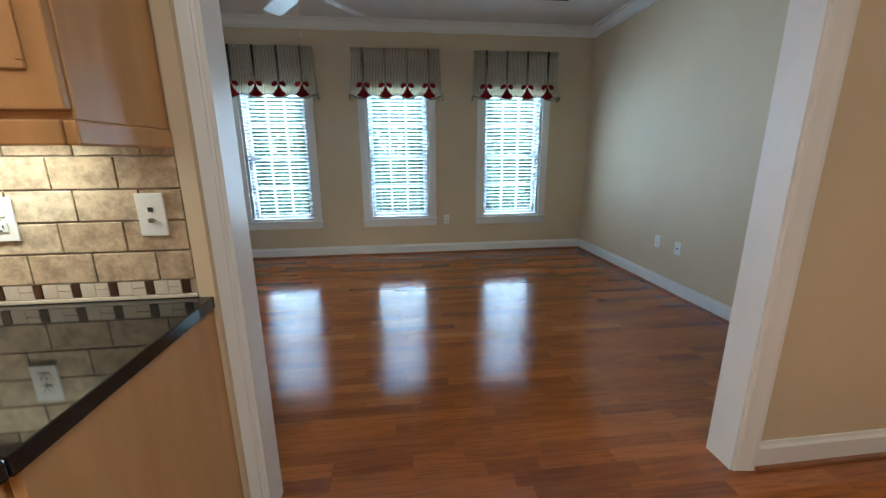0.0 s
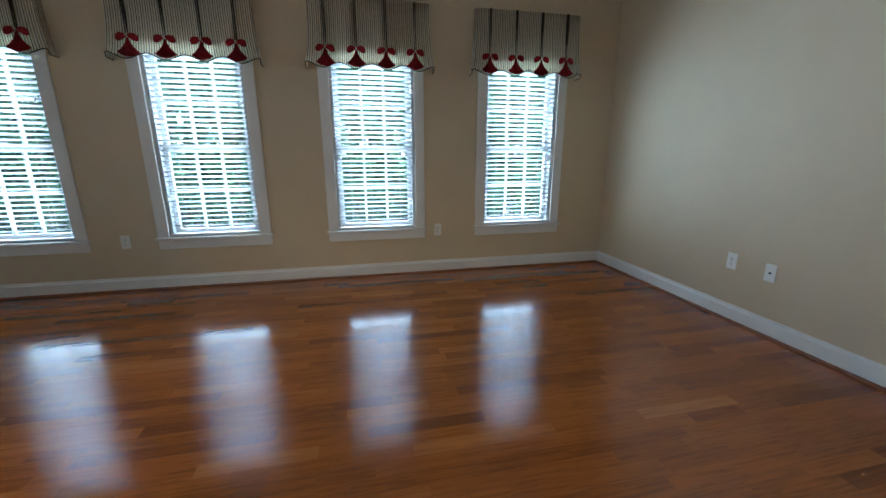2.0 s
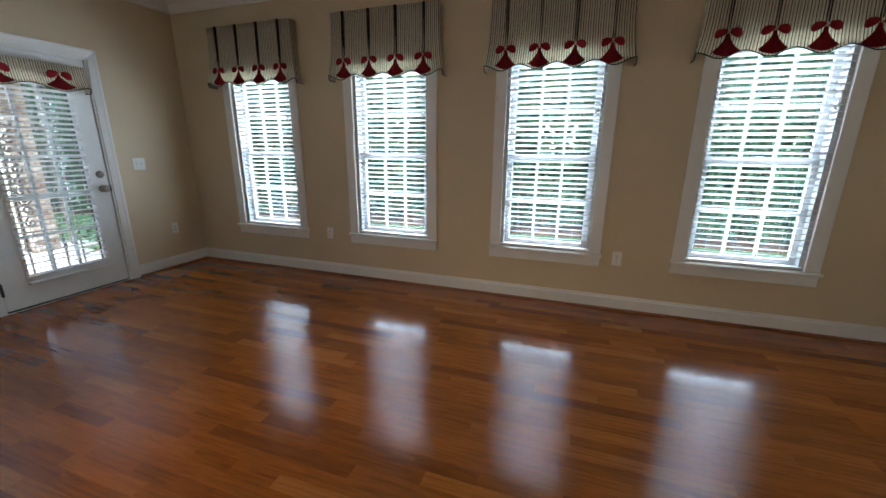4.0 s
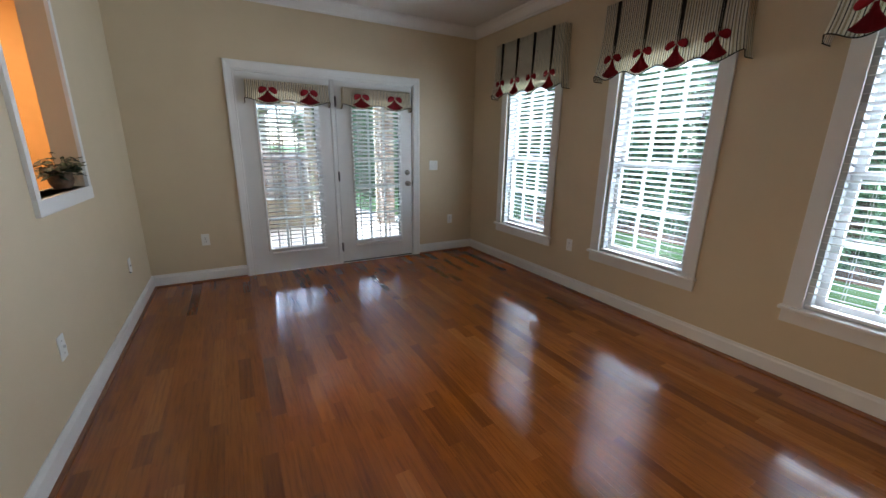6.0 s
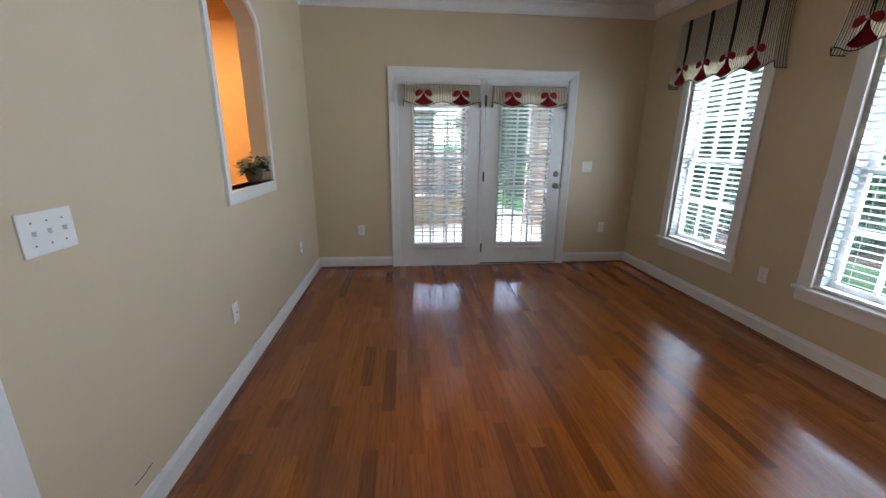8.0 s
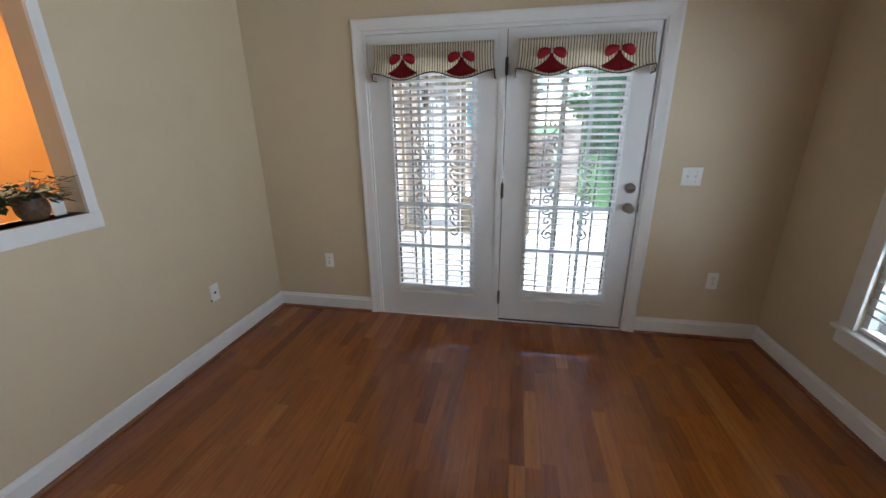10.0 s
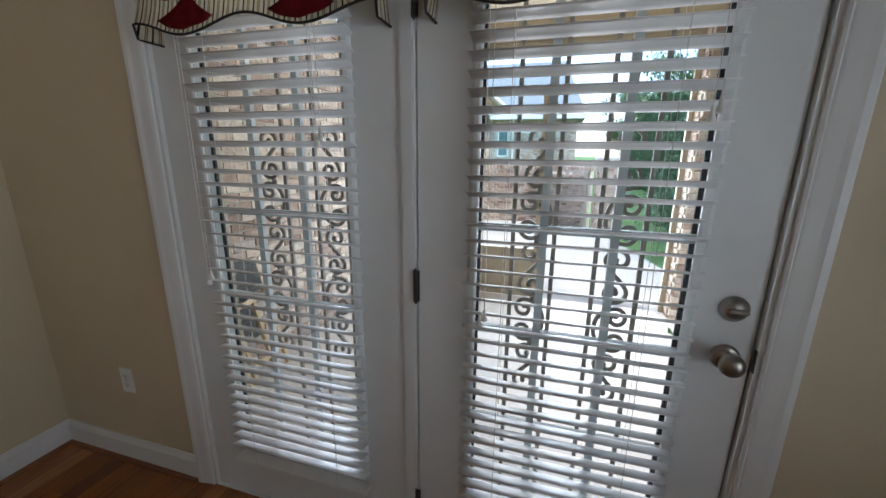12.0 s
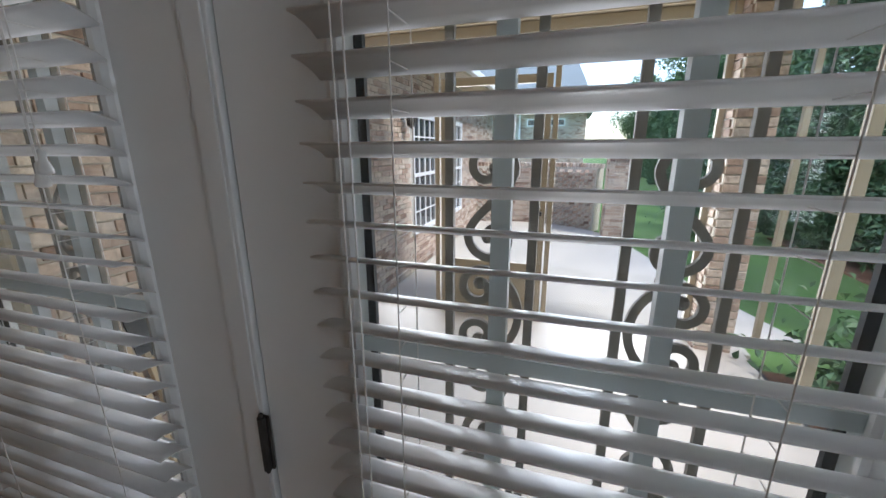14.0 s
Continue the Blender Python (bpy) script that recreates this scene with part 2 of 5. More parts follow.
# ---- mesh helpers ----
def finish(name, bm, material, smooth=False):
    me = bpy.data.meshes.new(name)
    bmesh.ops.recalc_face_normals(bm, faces=bm.faces)
    if smooth:
        for f in bm.faces:
            f.smooth = True
    bm.to_mesh(me)
    bm.free()
    for m in (material if isinstance(material, (list, tuple)) else [material]):
        me.materials.append(m)
    return me


def part(name, bm, material, parent=None, label="", smooth=False, kind=""):
    ob = new(name, finish(name, bm, material, smooth))
    if parent is not None:
        ob.parent = parent
    return tagged(ob, label, kind=kind)


def thing(name, place, label, category, group=""):
    ob = new(name)
    ob.matrix_world = place if isinstance(place, Matrix) else pose(*place)
    return tagged(ob, label, category, group)


def box(bm, x0, x1, y0, y1, z0, z1, bevel=0.0):
    r = bmesh.ops.create_cube(bm, size=1.0)
    for v in r["verts"]:
        v.co = Vector(((x0 + x1) / 2 + v.co.x * (x1 - x0), (y0 + y1) / 2 + v.co.y * (y1 - y0), (z0 + z1) / 2 + v.co.z * (z1 - z0)))
    if bevel:
        es = list({e for v in r["verts"] for e in v.link_edges})
        bmesh.ops.bevel(bm, geom=es, offset=bevel, segments=2, affect="EDGES", profile=0.5)
    return bm


def boxes(*rows, bevel=0.0):
    bm = bmesh.new()
    for r in rows:
        box(bm, *r, bevel=bevel)
    return bm


def structure(name, bm, material, label="", smooth=False):
    ob = new(name, finish(name, bm, material, smooth))
    return tagged(ob, label, kind="structure")


def sweep(bm, profile, path, closed=False, up=Vector((0, 0, 1))):
    """Sweeps a closed profile of (across, up) along a level path with mitred corners."""
    pts = [Vector(p) for p in path]
    rings = []
    for i, p in enumerate(pts):
        a = pts[i - 1] if (i > 0 or closed) else None
        c = pts[(i + 1) % len(pts)] if (i < len(pts) - 1 or closed) else None
        d1 = (p - a).normalized() if a is not None else (c - p).normalized()
        d2 = (c - p).normalized() if c is not None else d1
        n1, n2 = d1.cross(up), d2.cross(up)
        n = (n1 + n2).normalized()
        n /= max(0.3, n.dot(n1))
        rings.append([bm.verts.new(p + n * u + up * w) for u, w in profile])
    k = len(profile)
    spans = list(zip(rings, rings[1:])) + ([(rings[-1], rings[0])] if closed else [])
    for r, s in spans:
        for j in range(k):
            bm.faces.new((r[j], r[(j + 1) % k], s[(j + 1) % k], s[j]))
    if not closed:
        bm.faces.new(rings[0]), bm.faces.new(list(reversed(rings[-1])))
    return bm


def tube(bm, pts, r, seg=8):
    """A round bar through points."""
    pts = [Vector(p) for p in pts]
    rings = []
    ref = Vector((0.3, 0.2, 1)).normalized()
    for i, p in enumerate(pts):
        d = (pts[min(i + 1, len(pts) - 1)] - pts[max(i - 1, 0)]).normalized()
        a = d.cross(ref)
        if a.length < 0.1:
            a = d.cross(Vector((1, 0, 0)))
        a.normalize()
        b = d.cross(a)
        rr = r[i] if isinstance(r, (list, tuple)) else r
        rings.append([bm.verts.new(p + (a * math.cos(2 * math.pi * k / seg) + b * math.sin(2 * math.pi * k / seg)) * rr) for k in range(seg)])
    for r0, r1 in zip(rings, rings[1:]):
        for k in range(seg):
            bm.faces.new((r0[k], r0[(k + 1) % seg], r1[(k + 1) % seg], r1[k]))
    bm.faces.new(rings[0]), bm.faces.new(list(reversed(rings[-1])))
    return bm


def lathe(bm, profile, seg=24, axis="Z", at=(0, 0, 0)):
    """Turns (radius, height) about an axis."""
    at = Vector(at)
    rings = []
    for r, h in profile:
        ring = []
        for k in range(seg):
            a = 2 * math.pi * k / seg
            c, s = r * math.cos(a), r * math.sin(a)
            ring.append(bm.verts.new(at + (Vector((c, s, h)) if axis == "Z" else Vector((h, c, s)) if axis == "X" else Vector((c, h, s)))))
        rings.append(ring)
    for r0, r1 in zip(rings, rings[1:]):
        for k in range(seg):
            bm.faces.new((r0[k], r0[(k + 1) % seg], r1[(k + 1) % seg], r1[k]))
    bm.faces.new(rings[0]), bm.faces.new(list(reversed(rings[-1])))
    return bm


# ---- room ----
L, W, H = 6.33, 3.585, 2.75
FZ = 0.036         # the finished floor
T = 0.115          # wall to the kitchen
KY = -0.115
DX0, DX1 = 3.394, 5.182      # wide opening to the kitchen
WINS = [1.052, 2.488, 3.912, 5.342]
WH, WZ0, WZ1 = 0.375, 0.49, 2.05
TH = 0.16
DY0, DY1, DZ = 0.885, 2.735, 2.065   # french door opening

structure("floor", boxes((-0.16, 7.2, -4.2, 3.72, -0.12, FZ - 0.012)), QUARTER, "subfloor under the oak boards")

bm = bmesh.new()
xs = [-TH] + [v for c in WINS for v in (c - WH, c + WH)] + [L + 0.12]
for a, c in zip(xs[::2], xs[1::2]):
    box(bm, a, c, W, W + TH, -0.1, 3.0)
for c in WINS:
    box(bm, c - WH, c + WH, W, W + TH, -0.1, WZ0)
    box(bm, c - WH, c + WH, W, W + TH, WZ1, 3.0)
structure("wall_north", bm, WALL, "beige painted window wall")
structure("wall_west", boxes((-TH, 0, -0.115, DY0, -0.1, 3.0), (-TH, 0, DY1, W, -0.1, 3.0), (-TH, 0, DY0, DY1, DZ, 3.0)), WALL, "beige painted wall with the french door")
structure("wall_east", boxes((L, L + 0.12, -0.115, W, -0.1, 3.0)), WALL, "beige painted blank wall")

# the south wall, with the arched opening and the way to the kitchen
NX0, NX1, NZ0, NZS = 1.29, 1.98, 1.125, 2.10
bm = bmesh.new()
box(bm, -TH, NX0, KY, 0, -0.1, 3.0)
box(bm, NX1, DX0, KY, 0, -0.1, 3.0)
box(bm, DX1, L + 0.12, KY, 0, -0.1, 3.0)
box(bm, DX0, DX1, KY, 0, 2.32, 3.0)
box(bm, NX0, NX1, KY, 0, -0.1, NZ0)
NC, NR = (NX0 + NX1) / 2, (NX1 - NX0) / 2
arc = [(NC - NR * math.cos(math.pi * i / 24), NZS + 0.40 * NR * math.sin(math.pi * i / 24)) for i in range(25)]
for (xa, za), (xb, zb) in zip(arc, arc[1:]):
    vs = [bm.verts.new((x, y, z)) for y in (KY, 0) for x, z in ((xa, za), (xb, zb), (xb, 3.0), (xa, 3.0))]
    for f in ((0, 1, 2, 3), (7, 6, 5, 4), (0, 4, 5, 1), (3, 2, 6, 7)):
        bm.faces.new([vs[i] for i in f])
structure("wall_south", bm, WALL, "beige painted wall with the arched pass-through")
structure("ceiling", boxes((-TH, L + 0.12, -0.115, W + TH, H, H + 0.15)), CEIL, "flat white ceiling")

# crown moulding, baseboard and quarter round
crown = [(0, 0), (-0.012, 0), (-0.016, 0.013), (-0.03, 0.024), (-0.040, 0.042), (-0.055, 0.066), (-0.075, 0.082), (-0.088, 0.086), (-0.095, 0.104), (0, 0.104)]
ring = [(0, 0, H - 0.104), (L, 0, H - 0.104), (L, W, H - 0.104), (0, W, H - 0.104)]
structure("crown_moulding", sweep(bmesh.new(), crown, ring, closed=True), TRIM, "white crown moulding round the ceiling")
base = [(0, 0.018), (0, 0.122), (-0.006, 0.122), (-0.009, 0.108), (-0.016, 0.097), (-0.016, 0.018)]
shoe = [(0, 0.0), (0, 0.018), (-0.019, 0.018), (-0.026, 0.014), (-0.030, 0.006), (-0.030, 0.0)]
runs = [[(0, 0.812, FZ), (0, 0, FZ), (DX0 - 0.082, 0, FZ)], [(DX1 + 0.082, 0, FZ), (L, 0, FZ), (L, W, FZ), (0, W, FZ), (0, 2.808, FZ)]]
for r in runs:
    structure("baseboard", sweep(bmesh.new(), base, r), TRIM, "white moulded baseboard")
    structure("quarter_round", sweep(bmesh.new(), shoe, r), QUARTER, "stained oak strip along the baseboard")
structure("baseboard", sweep(bmesh.new(), base, [(7.2, KY, FZ), (DX1 + 0.082, KY, FZ)]), TRIM, "white moulded baseboard in the kitchen")
structure("quarter_round", sweep(bmesh.new(), shoe, [(7.2, KY, FZ), (DX1 + 0.082, KY, FZ)]), QUARTER, "stained oak strip along the baseboard")


def casing_profile(w, d=0.018):
    return [(0, 0), (0, d * 0.55), (w * 0.08, d * 0.7), (w * 0.14, d * 0.45), (w * 0.2, d * 0.55), (w * 0.6, d * 0.8), (w * 0.78, d), (w * 0.96, d), (w, d * 0.9), (w, 0)]


def casing_u(name, y, x0, x1, z1, w, side, along="x", z0=FZ, label="white moulded casing"):
    """A casing up, over and down round an opening, on the face at y; side: +1 stands out towards +."""
    bm = bmesh.new()
    prof = casing_profile(w)
    path = [(x0, z0), (x0, z1), (x1, z1), (x1, z0)]
    rings = []
    for i, (a, z) in enumerate(path):
        ring = []
        for u, d in prof:
            aa = a - u if i < 2 else a + u
            zz = z + (u if i in (1, 2) else 0)
            ring.append(bm.verts.new((aa, y + side * d, zz) if along == "x" else (y + side * d, aa, zz)))
        rings.append(ring)
    k = len(prof)
    for r, s in zip(rings, rings[1:]):
        for j in range(k):
            bm.faces.new((r[j], r[(j + 1) % k], s[(j + 1) % k], s[j]))
    bm.faces.new(rings[0]), bm.faces.new(list(reversed(rings[-1])))
    return structure(name, bm, TRIM, label)


casing_u("door_casing", 0, DX0, DX1, 2.315, 0.08, 1)
casing_u("door_casing", KY, DX0, DX1, 2.315, 0.085, -1)
casing_u("door_casing", 0, DY0 + 0.005, DY1 - 0.005, DZ - 0.005, 0.078, 1, along="y")
structure("door_reveal", boxes((DX0 - 0.001, DX0 + 0.012, KY - 0.004, 0.004, FZ, 2.316), (DX1 - 0.012, DX1 + 0.001, KY - 0.004, 0.004, FZ, 2.316), (DX0 + 0.012, DX1 - 0.012, KY - 0.004, 0.004, 2.304, 2.317)), TRIM, "white painted reveal of the wide opening")

# trim of the arched pass-through
bm = bmesh.new()
arch_in = [(NX0, NZ0)] + arc + [(NX1, NZ0)]
def arch_ring(o):
    return [(NC - (NR + o) * math.cos(math.pi * i / 24), NZS + (0.40 * NR + o) * math.sin(math.pi * i / 24)) for i in range(25)]
inner, outer = [(NX0, NZ0)] + arch_ring(0) + [(NX1, NZ0)], [(NX0 - 0.045, NZ0 - 0.02)] + arch_ring(0.045) + [(NX1 + 0.045, NZ0 - 0.02)]
for (a, b2, c, d) in zip(inner, inner[1:], outer[1:], outer):
    vs = [bm.verts.new((x, y, z)) for y in (0.0, 0.018) for x, z in (a, b2, c, d)]
    for f in ((4, 5, 6, 7), (0, 4, 5, 1), (3, 2, 6, 7), (0, 1, 2, 3)):
        bm.faces.new([vs[i] for i in f])
structure("trim", bm, TRIM, "white flat trim round the arched pass-through")
structure("trim", boxes((NX0 - 0.050, NX1 + 0.048, KY - 0.02, 0.02, NZ0 - 0.075, NZ0), bevel=0.003), TRIM, "white sill block of the arched pass-through")

# ---- windows ----
def window(i, c):
    w = tagged(new(f"window_{i}"), "white double-hung window with a divided sash", kind="structure")
    w.location = (c, W, 0)
    h, z0, z1 = WH, WZ0, WZ1
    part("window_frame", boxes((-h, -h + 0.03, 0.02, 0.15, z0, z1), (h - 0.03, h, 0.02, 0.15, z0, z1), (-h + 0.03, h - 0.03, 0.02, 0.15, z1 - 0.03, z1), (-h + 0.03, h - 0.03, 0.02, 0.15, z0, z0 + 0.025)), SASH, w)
    # casing and stool on the room side
    bm = bmesh.new()
    for s in (-1, 1):
        a, b2 = sorted((s * (h - 0.006), s * (h + 0.084)))
        box(bm, a, b2, -0.017, 0, z0 + 0.012, z1 + 0.075, bevel=0.003)
    box(bm, -h + 0.006, h - 0.006, -0.017, 0, z1, z1 + 0.075, bevel=0.003)
    part("window_casing", bm, TRIM, w)
    part("window_sill", boxes((-h - 0.096, h + 0.096, -0.045, 0.02, z0 - 0.010, z0 + 0.012), bevel=0.005), TRIM, w)
    part("apron", boxes((-h - 0.084, h + 0.084, -0.016, 0, z0 - 0.090, z0 - 0.010), bevel=0.003), TRIM, w)
    zm = 1.262
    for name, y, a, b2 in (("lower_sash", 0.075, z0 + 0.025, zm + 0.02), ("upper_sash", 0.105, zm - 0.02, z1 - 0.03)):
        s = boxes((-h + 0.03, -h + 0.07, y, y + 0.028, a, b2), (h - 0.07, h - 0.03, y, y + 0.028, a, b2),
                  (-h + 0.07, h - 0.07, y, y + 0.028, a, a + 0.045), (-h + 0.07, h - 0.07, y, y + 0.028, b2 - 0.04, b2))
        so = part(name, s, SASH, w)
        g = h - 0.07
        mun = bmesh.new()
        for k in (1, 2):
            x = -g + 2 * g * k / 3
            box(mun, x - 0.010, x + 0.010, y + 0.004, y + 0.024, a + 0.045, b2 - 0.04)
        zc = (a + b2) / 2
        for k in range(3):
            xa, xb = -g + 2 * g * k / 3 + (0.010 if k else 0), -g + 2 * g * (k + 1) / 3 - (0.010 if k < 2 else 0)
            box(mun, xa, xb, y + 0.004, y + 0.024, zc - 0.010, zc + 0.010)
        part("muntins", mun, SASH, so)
        p = part("pane", boxes((-g, g, y + 0.012, y + 0.016, a + 0.045, b2 - 0.04)), GLASS, so)
        p.visible_shadow = False
    part("sash_lock", boxes((-0.02, 0.02, 0.06, 0.076, zm + 0.02, zm + 0.032), bevel=0.003), SASH, w)


for i, c in enumerate(WINS):
    window(i + 1, c)


# ---- blinds ----
def blind(name, place, half, ztop, zbot, depth, tilt, label, group, cords, gap=0.0425, rail=0.03):
    """Slats lie along x and face -y in the thing's own frame."""
    b = thing(name, place, label, "blind", group)
    part("head_rail", boxes((-half, half, -depth / 2, depth / 2, ztop - 0.05, ztop), bevel=0.003), SLAT, b)
    n = int((ztop - 0.07 - zbot - rail) / gap)
    sm = None
    t = radians(tilt)
    for i in range(n):
        z = ztop - 0.085 - i * gap
        if z < zbot + rail + 0.012:
            break
        if sm is None:
            bm = bmesh.new()
            k = 5
            rows = []
            for side in (0, 1):
                for j in range(k):
                    u = (j / (k - 1) - 0.5)
                    cu = 0.004 * (1 - 4 * u * u)
                    y, zz = u * depth, cu - side * 0.0028
                    rows.append([bm.verts.new((x, y * math.cos(t) - zz * math.sin(t), y * math.sin(t) + zz * math.cos(t))) for x in (-half, half)])
            for j in range(k - 1):
                bm.faces.new((rows[j][0], rows[j][1], rows[j + 1][1], rows[j + 1][0]))
                bm.faces.new((rows[k + j][1], rows[k + j][0], rows[k + j + 1][0], rows[k + j + 1][1]))
            for e in (0, 1):
                bm.faces.new([rows[j][e] for j in range(k)] + [rows[k + j][e] for j in reversed(range(k))])
            bm.faces.new((rows[0][0], rows[0][1], rows[k][1], rows[k][0]))
            bm.faces.new((rows[k - 1][0], rows[k - 1][1], rows[2 * k - 1][1], rows[2 * k - 1][0]))
            sm = finish("slat", bm, SLAT, True)
        s = new("slat", sm)
        s.parent = b
        s.location = (0, 0, z)
        s.rotation_euler = (random.uniform(-0.03, 0.03), random.uniform(-0.0015, 0.0015), 0)
    part("bottom_rail", boxes((-half, half, -depth / 2, depth / 2, zbot, zbot + 0.018), bevel=0.004), SLAT, b)
    for x in (-half * 0.62, half * 0.62):
        bm = bmesh.new()
        for y in (-depth / 2 - 0.002, depth / 2 + 0.002):
            tube(bm, [(x, y, zbot + 0.01), (x, y, ztop - 0.03)], 0.0009, 5)
        zz = ztop - 0.085
        while zz > zbot + 0.04:
            tube(bm, [(x, -depth / 2 - 0.002, zz - 0.006), (x, depth / 2 + 0.002, zz - 0.006)], 0.0007, 4)
            zz -= gap
        part("ladder_cord", bm, CORD, b, kind="")
    for k, dz, cx0, cordz in [(k, dz, a * half, z) for a, z in cords for k, dz in ((0, 0), (1, 0.018))]:
        x = cx0 + 0.013 * k
        bm = bmesh.new()
        tube(bm, [(x, -depth / 2 - 0.006, cordz + dz), (x, -depth / 2 - 0.006, ztop - 0.04)], 0.001, 5)
        c = part("pull_cord", bm, CORD, b)
        bm = bmesh.new()
        lathe(bm, [(0.001, 0.004), (0.004, 0.002), (0.005, -0.012), (0.009, -0.024), (0.009, -0.030), (0.004, -0.032)], 12, at=(x, -depth / 2 - 0.006, cordz + dz))
        part("tassel", bm, PLASTIC, c, smooth=True)
    return b


for c in WINS:
    blind("window_blind", (c, W + 0.030, 0), WH - 0.008, 2.04, WZ0 + 0.02, 0.05, -17, "white two-inch slat blind hung open inside the window", "blinds in the windows", ((0.86, 1.62),))


# ---- valances ----
def valance(name, place, w, bottom_extra, height, depth, tails, label, group):
    """A board-mounted cloth valance: front, returns, scalloped hem, red swags with bows. Own frame: front faces -y, top at 0."""
    v = thing(name, place, label, "valance", group)
    bm = bmesh.new()
    uv = bm.loops.layers.uv.new("UVMap")
    n = 96
    xs_t = [-w + 2 * w * i / n for i in range(n + 1)]
    cols = []
    for i, x in enumerate(xs_t):
        f = i / n
        nearest = min(abs(x - tx) for tx in tails)
        hem = -height + 0.022 * math.cos(min(1, nearest / (w / len(tails))) * math.pi) * -1
        flare = 1 + bottom_extra / w
        fold = 0.006 * math.cos(x * 2 * math.pi / (2 * w / len(tails)))
        col = []
        for j in range(9):
            g = j / 8
            col.append((x * (1 + (flare - 1) * g ** 3), -depth - 0.028 * g ** 2 + fold * g, hem * g, x, g))
        cols.append(col)
    def wing(s):
        out = []
        for i in range(7):
            q = 1 - i / 6
            col = []
            for j in range(9):
                g = j / 8
                flare = 1 + bottom_extra / w * g ** 3
                hem = -height + 0.0 - 0.018
                col.append((s * w * flare, -(depth + 0.028 * g ** 2) * q - 0.002, hem * g, s * w + s * (1 - q) * depth, g))
            out.append(col)
        return out
    left = list(reversed(wing(-1)))
    right = wing(1)
    allc = left[:-1] + cols + right[1:]
    vs = [[bm.verts.new(p[:3]) for p in col] for col in allc]
    for i in range(len(allc) - 1):
        for j in range(8):
            f = bm.faces.new((vs[i][j], vs[i + 1][j], vs[i + 1][j + 1], vs[i][j + 1]))
            for lp, (a, b2) in zip(f.loops, ((i, j), (i + 1, j), (i + 1, j + 1), (i, j + 1))):
                lp[uv].uv = (allc[a][b2][3], allc[a][b2][4] * height)
            f.smooth = True
    me = bpy.data.meshes.new("cloth")
    bmesh.ops.solidify(bm, geom=bm.faces[:], thickness=0.003)
    bm.to_mesh(me); bm.free()
    me.materials.append(STRIPE)
    cl = new("cloth", me); cl.parent = v
    tagged(cl, "striped ticking cloth with a scalloped hem")
    part("mounting_board", boxes((-w + 0.006, w - 0.006, -depth + 0.004, -0.001, -0.022, -0.003)), CREAM, v)
    bm = bmesh.new()
    tube(bm, [(p[0], p[1] - 0.002, p[2]) for p in (c[-1] for c in allc)], 0.0035, 6)
    part("piping", bm, BLACKCORD, v, "black piping along the hem")
    for tx in tails:
        def front(g):
            return -depth - 0.028 * g ** 2 - 0.006
        bm = bmesh.new()
        # the bell-shaped swag
        rows = []
        hw = 0.100 if height < 0.3 else 0.078
        for j in range(9):
            g = j / 8
            half = 0.010 + (hw - 0.010) * g ** 1.9
            row = []
            for k in range(-5, 6):
                u = k / 5
                drop = -height + (0.125 if height > 0.3 else 0.10) * (1 - g) - 0.012 * g * (1 - u * u) + (0.02 * g * u * u)
                row.append(bm.verts.new((tx + u * half, front(min(1.0, -drop / height)) - 0.010 * (1 - u * u) * (0.6 + 0.4 * g) + 0.004 * math.cos(u * 9) * g, drop)))
            rows.append(row)
        for r, s in zip(rows, rows[1:]):
            for k in range(10):
                bm.faces.new((r[k], r[k + 1], s[k + 1], s[k]))
        bmesh.ops.solidify(bm, geom=bm.faces[:], thickness=0.003)
        part("swag", bm, RED, v, "dark red pleated swag", smooth=True)
        bm = bmesh.new()
        big = 1.55 if height < 0.3 else 1.4
        zb, yb = -height + (0.135 if height > 0.3 else 0.108), front(0.6) - 0.012
        for s in (-1, 1):
            r = bmesh.ops.create_uvsphere(bm, u_segments=12, v_segments=8, radius=1.0)
            for q in r["verts"]:
                x, y, z = q.co
                z *= 0.75 + 0.35 * x * s
                q.co = Vector((tx + (s * 0.027 + x * 0.028) * big, yb + y * 0.010, zb - 0.004 + (z * 0.024 - 0.007 * s * x) * big))
        part("bow", bm, RED, v, "dark red cloth bow", smooth=True)
        bm = bmesh.new()
        lathe(bm, [(0.002, -0.008), (0.007, -0.006), (0.008, 0), (0.007, 0.006), (0.002, 0.008)], 10, at=(tx, yb - 0.010, zb + 0.004))
        part("knot", bm, CREAM, v, "cream covered button", smooth=True)
        if height > 0.3:
            part("pleat_band", boxes((tx - 0.009, tx - 0.004, -depth - 0.020, -depth + 0.004, -height + 0.13, -0.001), (tx + 0.004, tx + 0.009, -depth - 0.020, -depth + 0.004, -height + 0.13, -0.001)), BLACKCORD, v, "narrow black pleat tape")
    return v


for c in WINS:
    valance("window_valance", (c, W, 2.455), 0.505, 0.035, 0.525, 0.085, [-0.375, -0.125, 0.125, 0.375], "striped ticking valance with four dark red swags over the window", "valances over the windows")


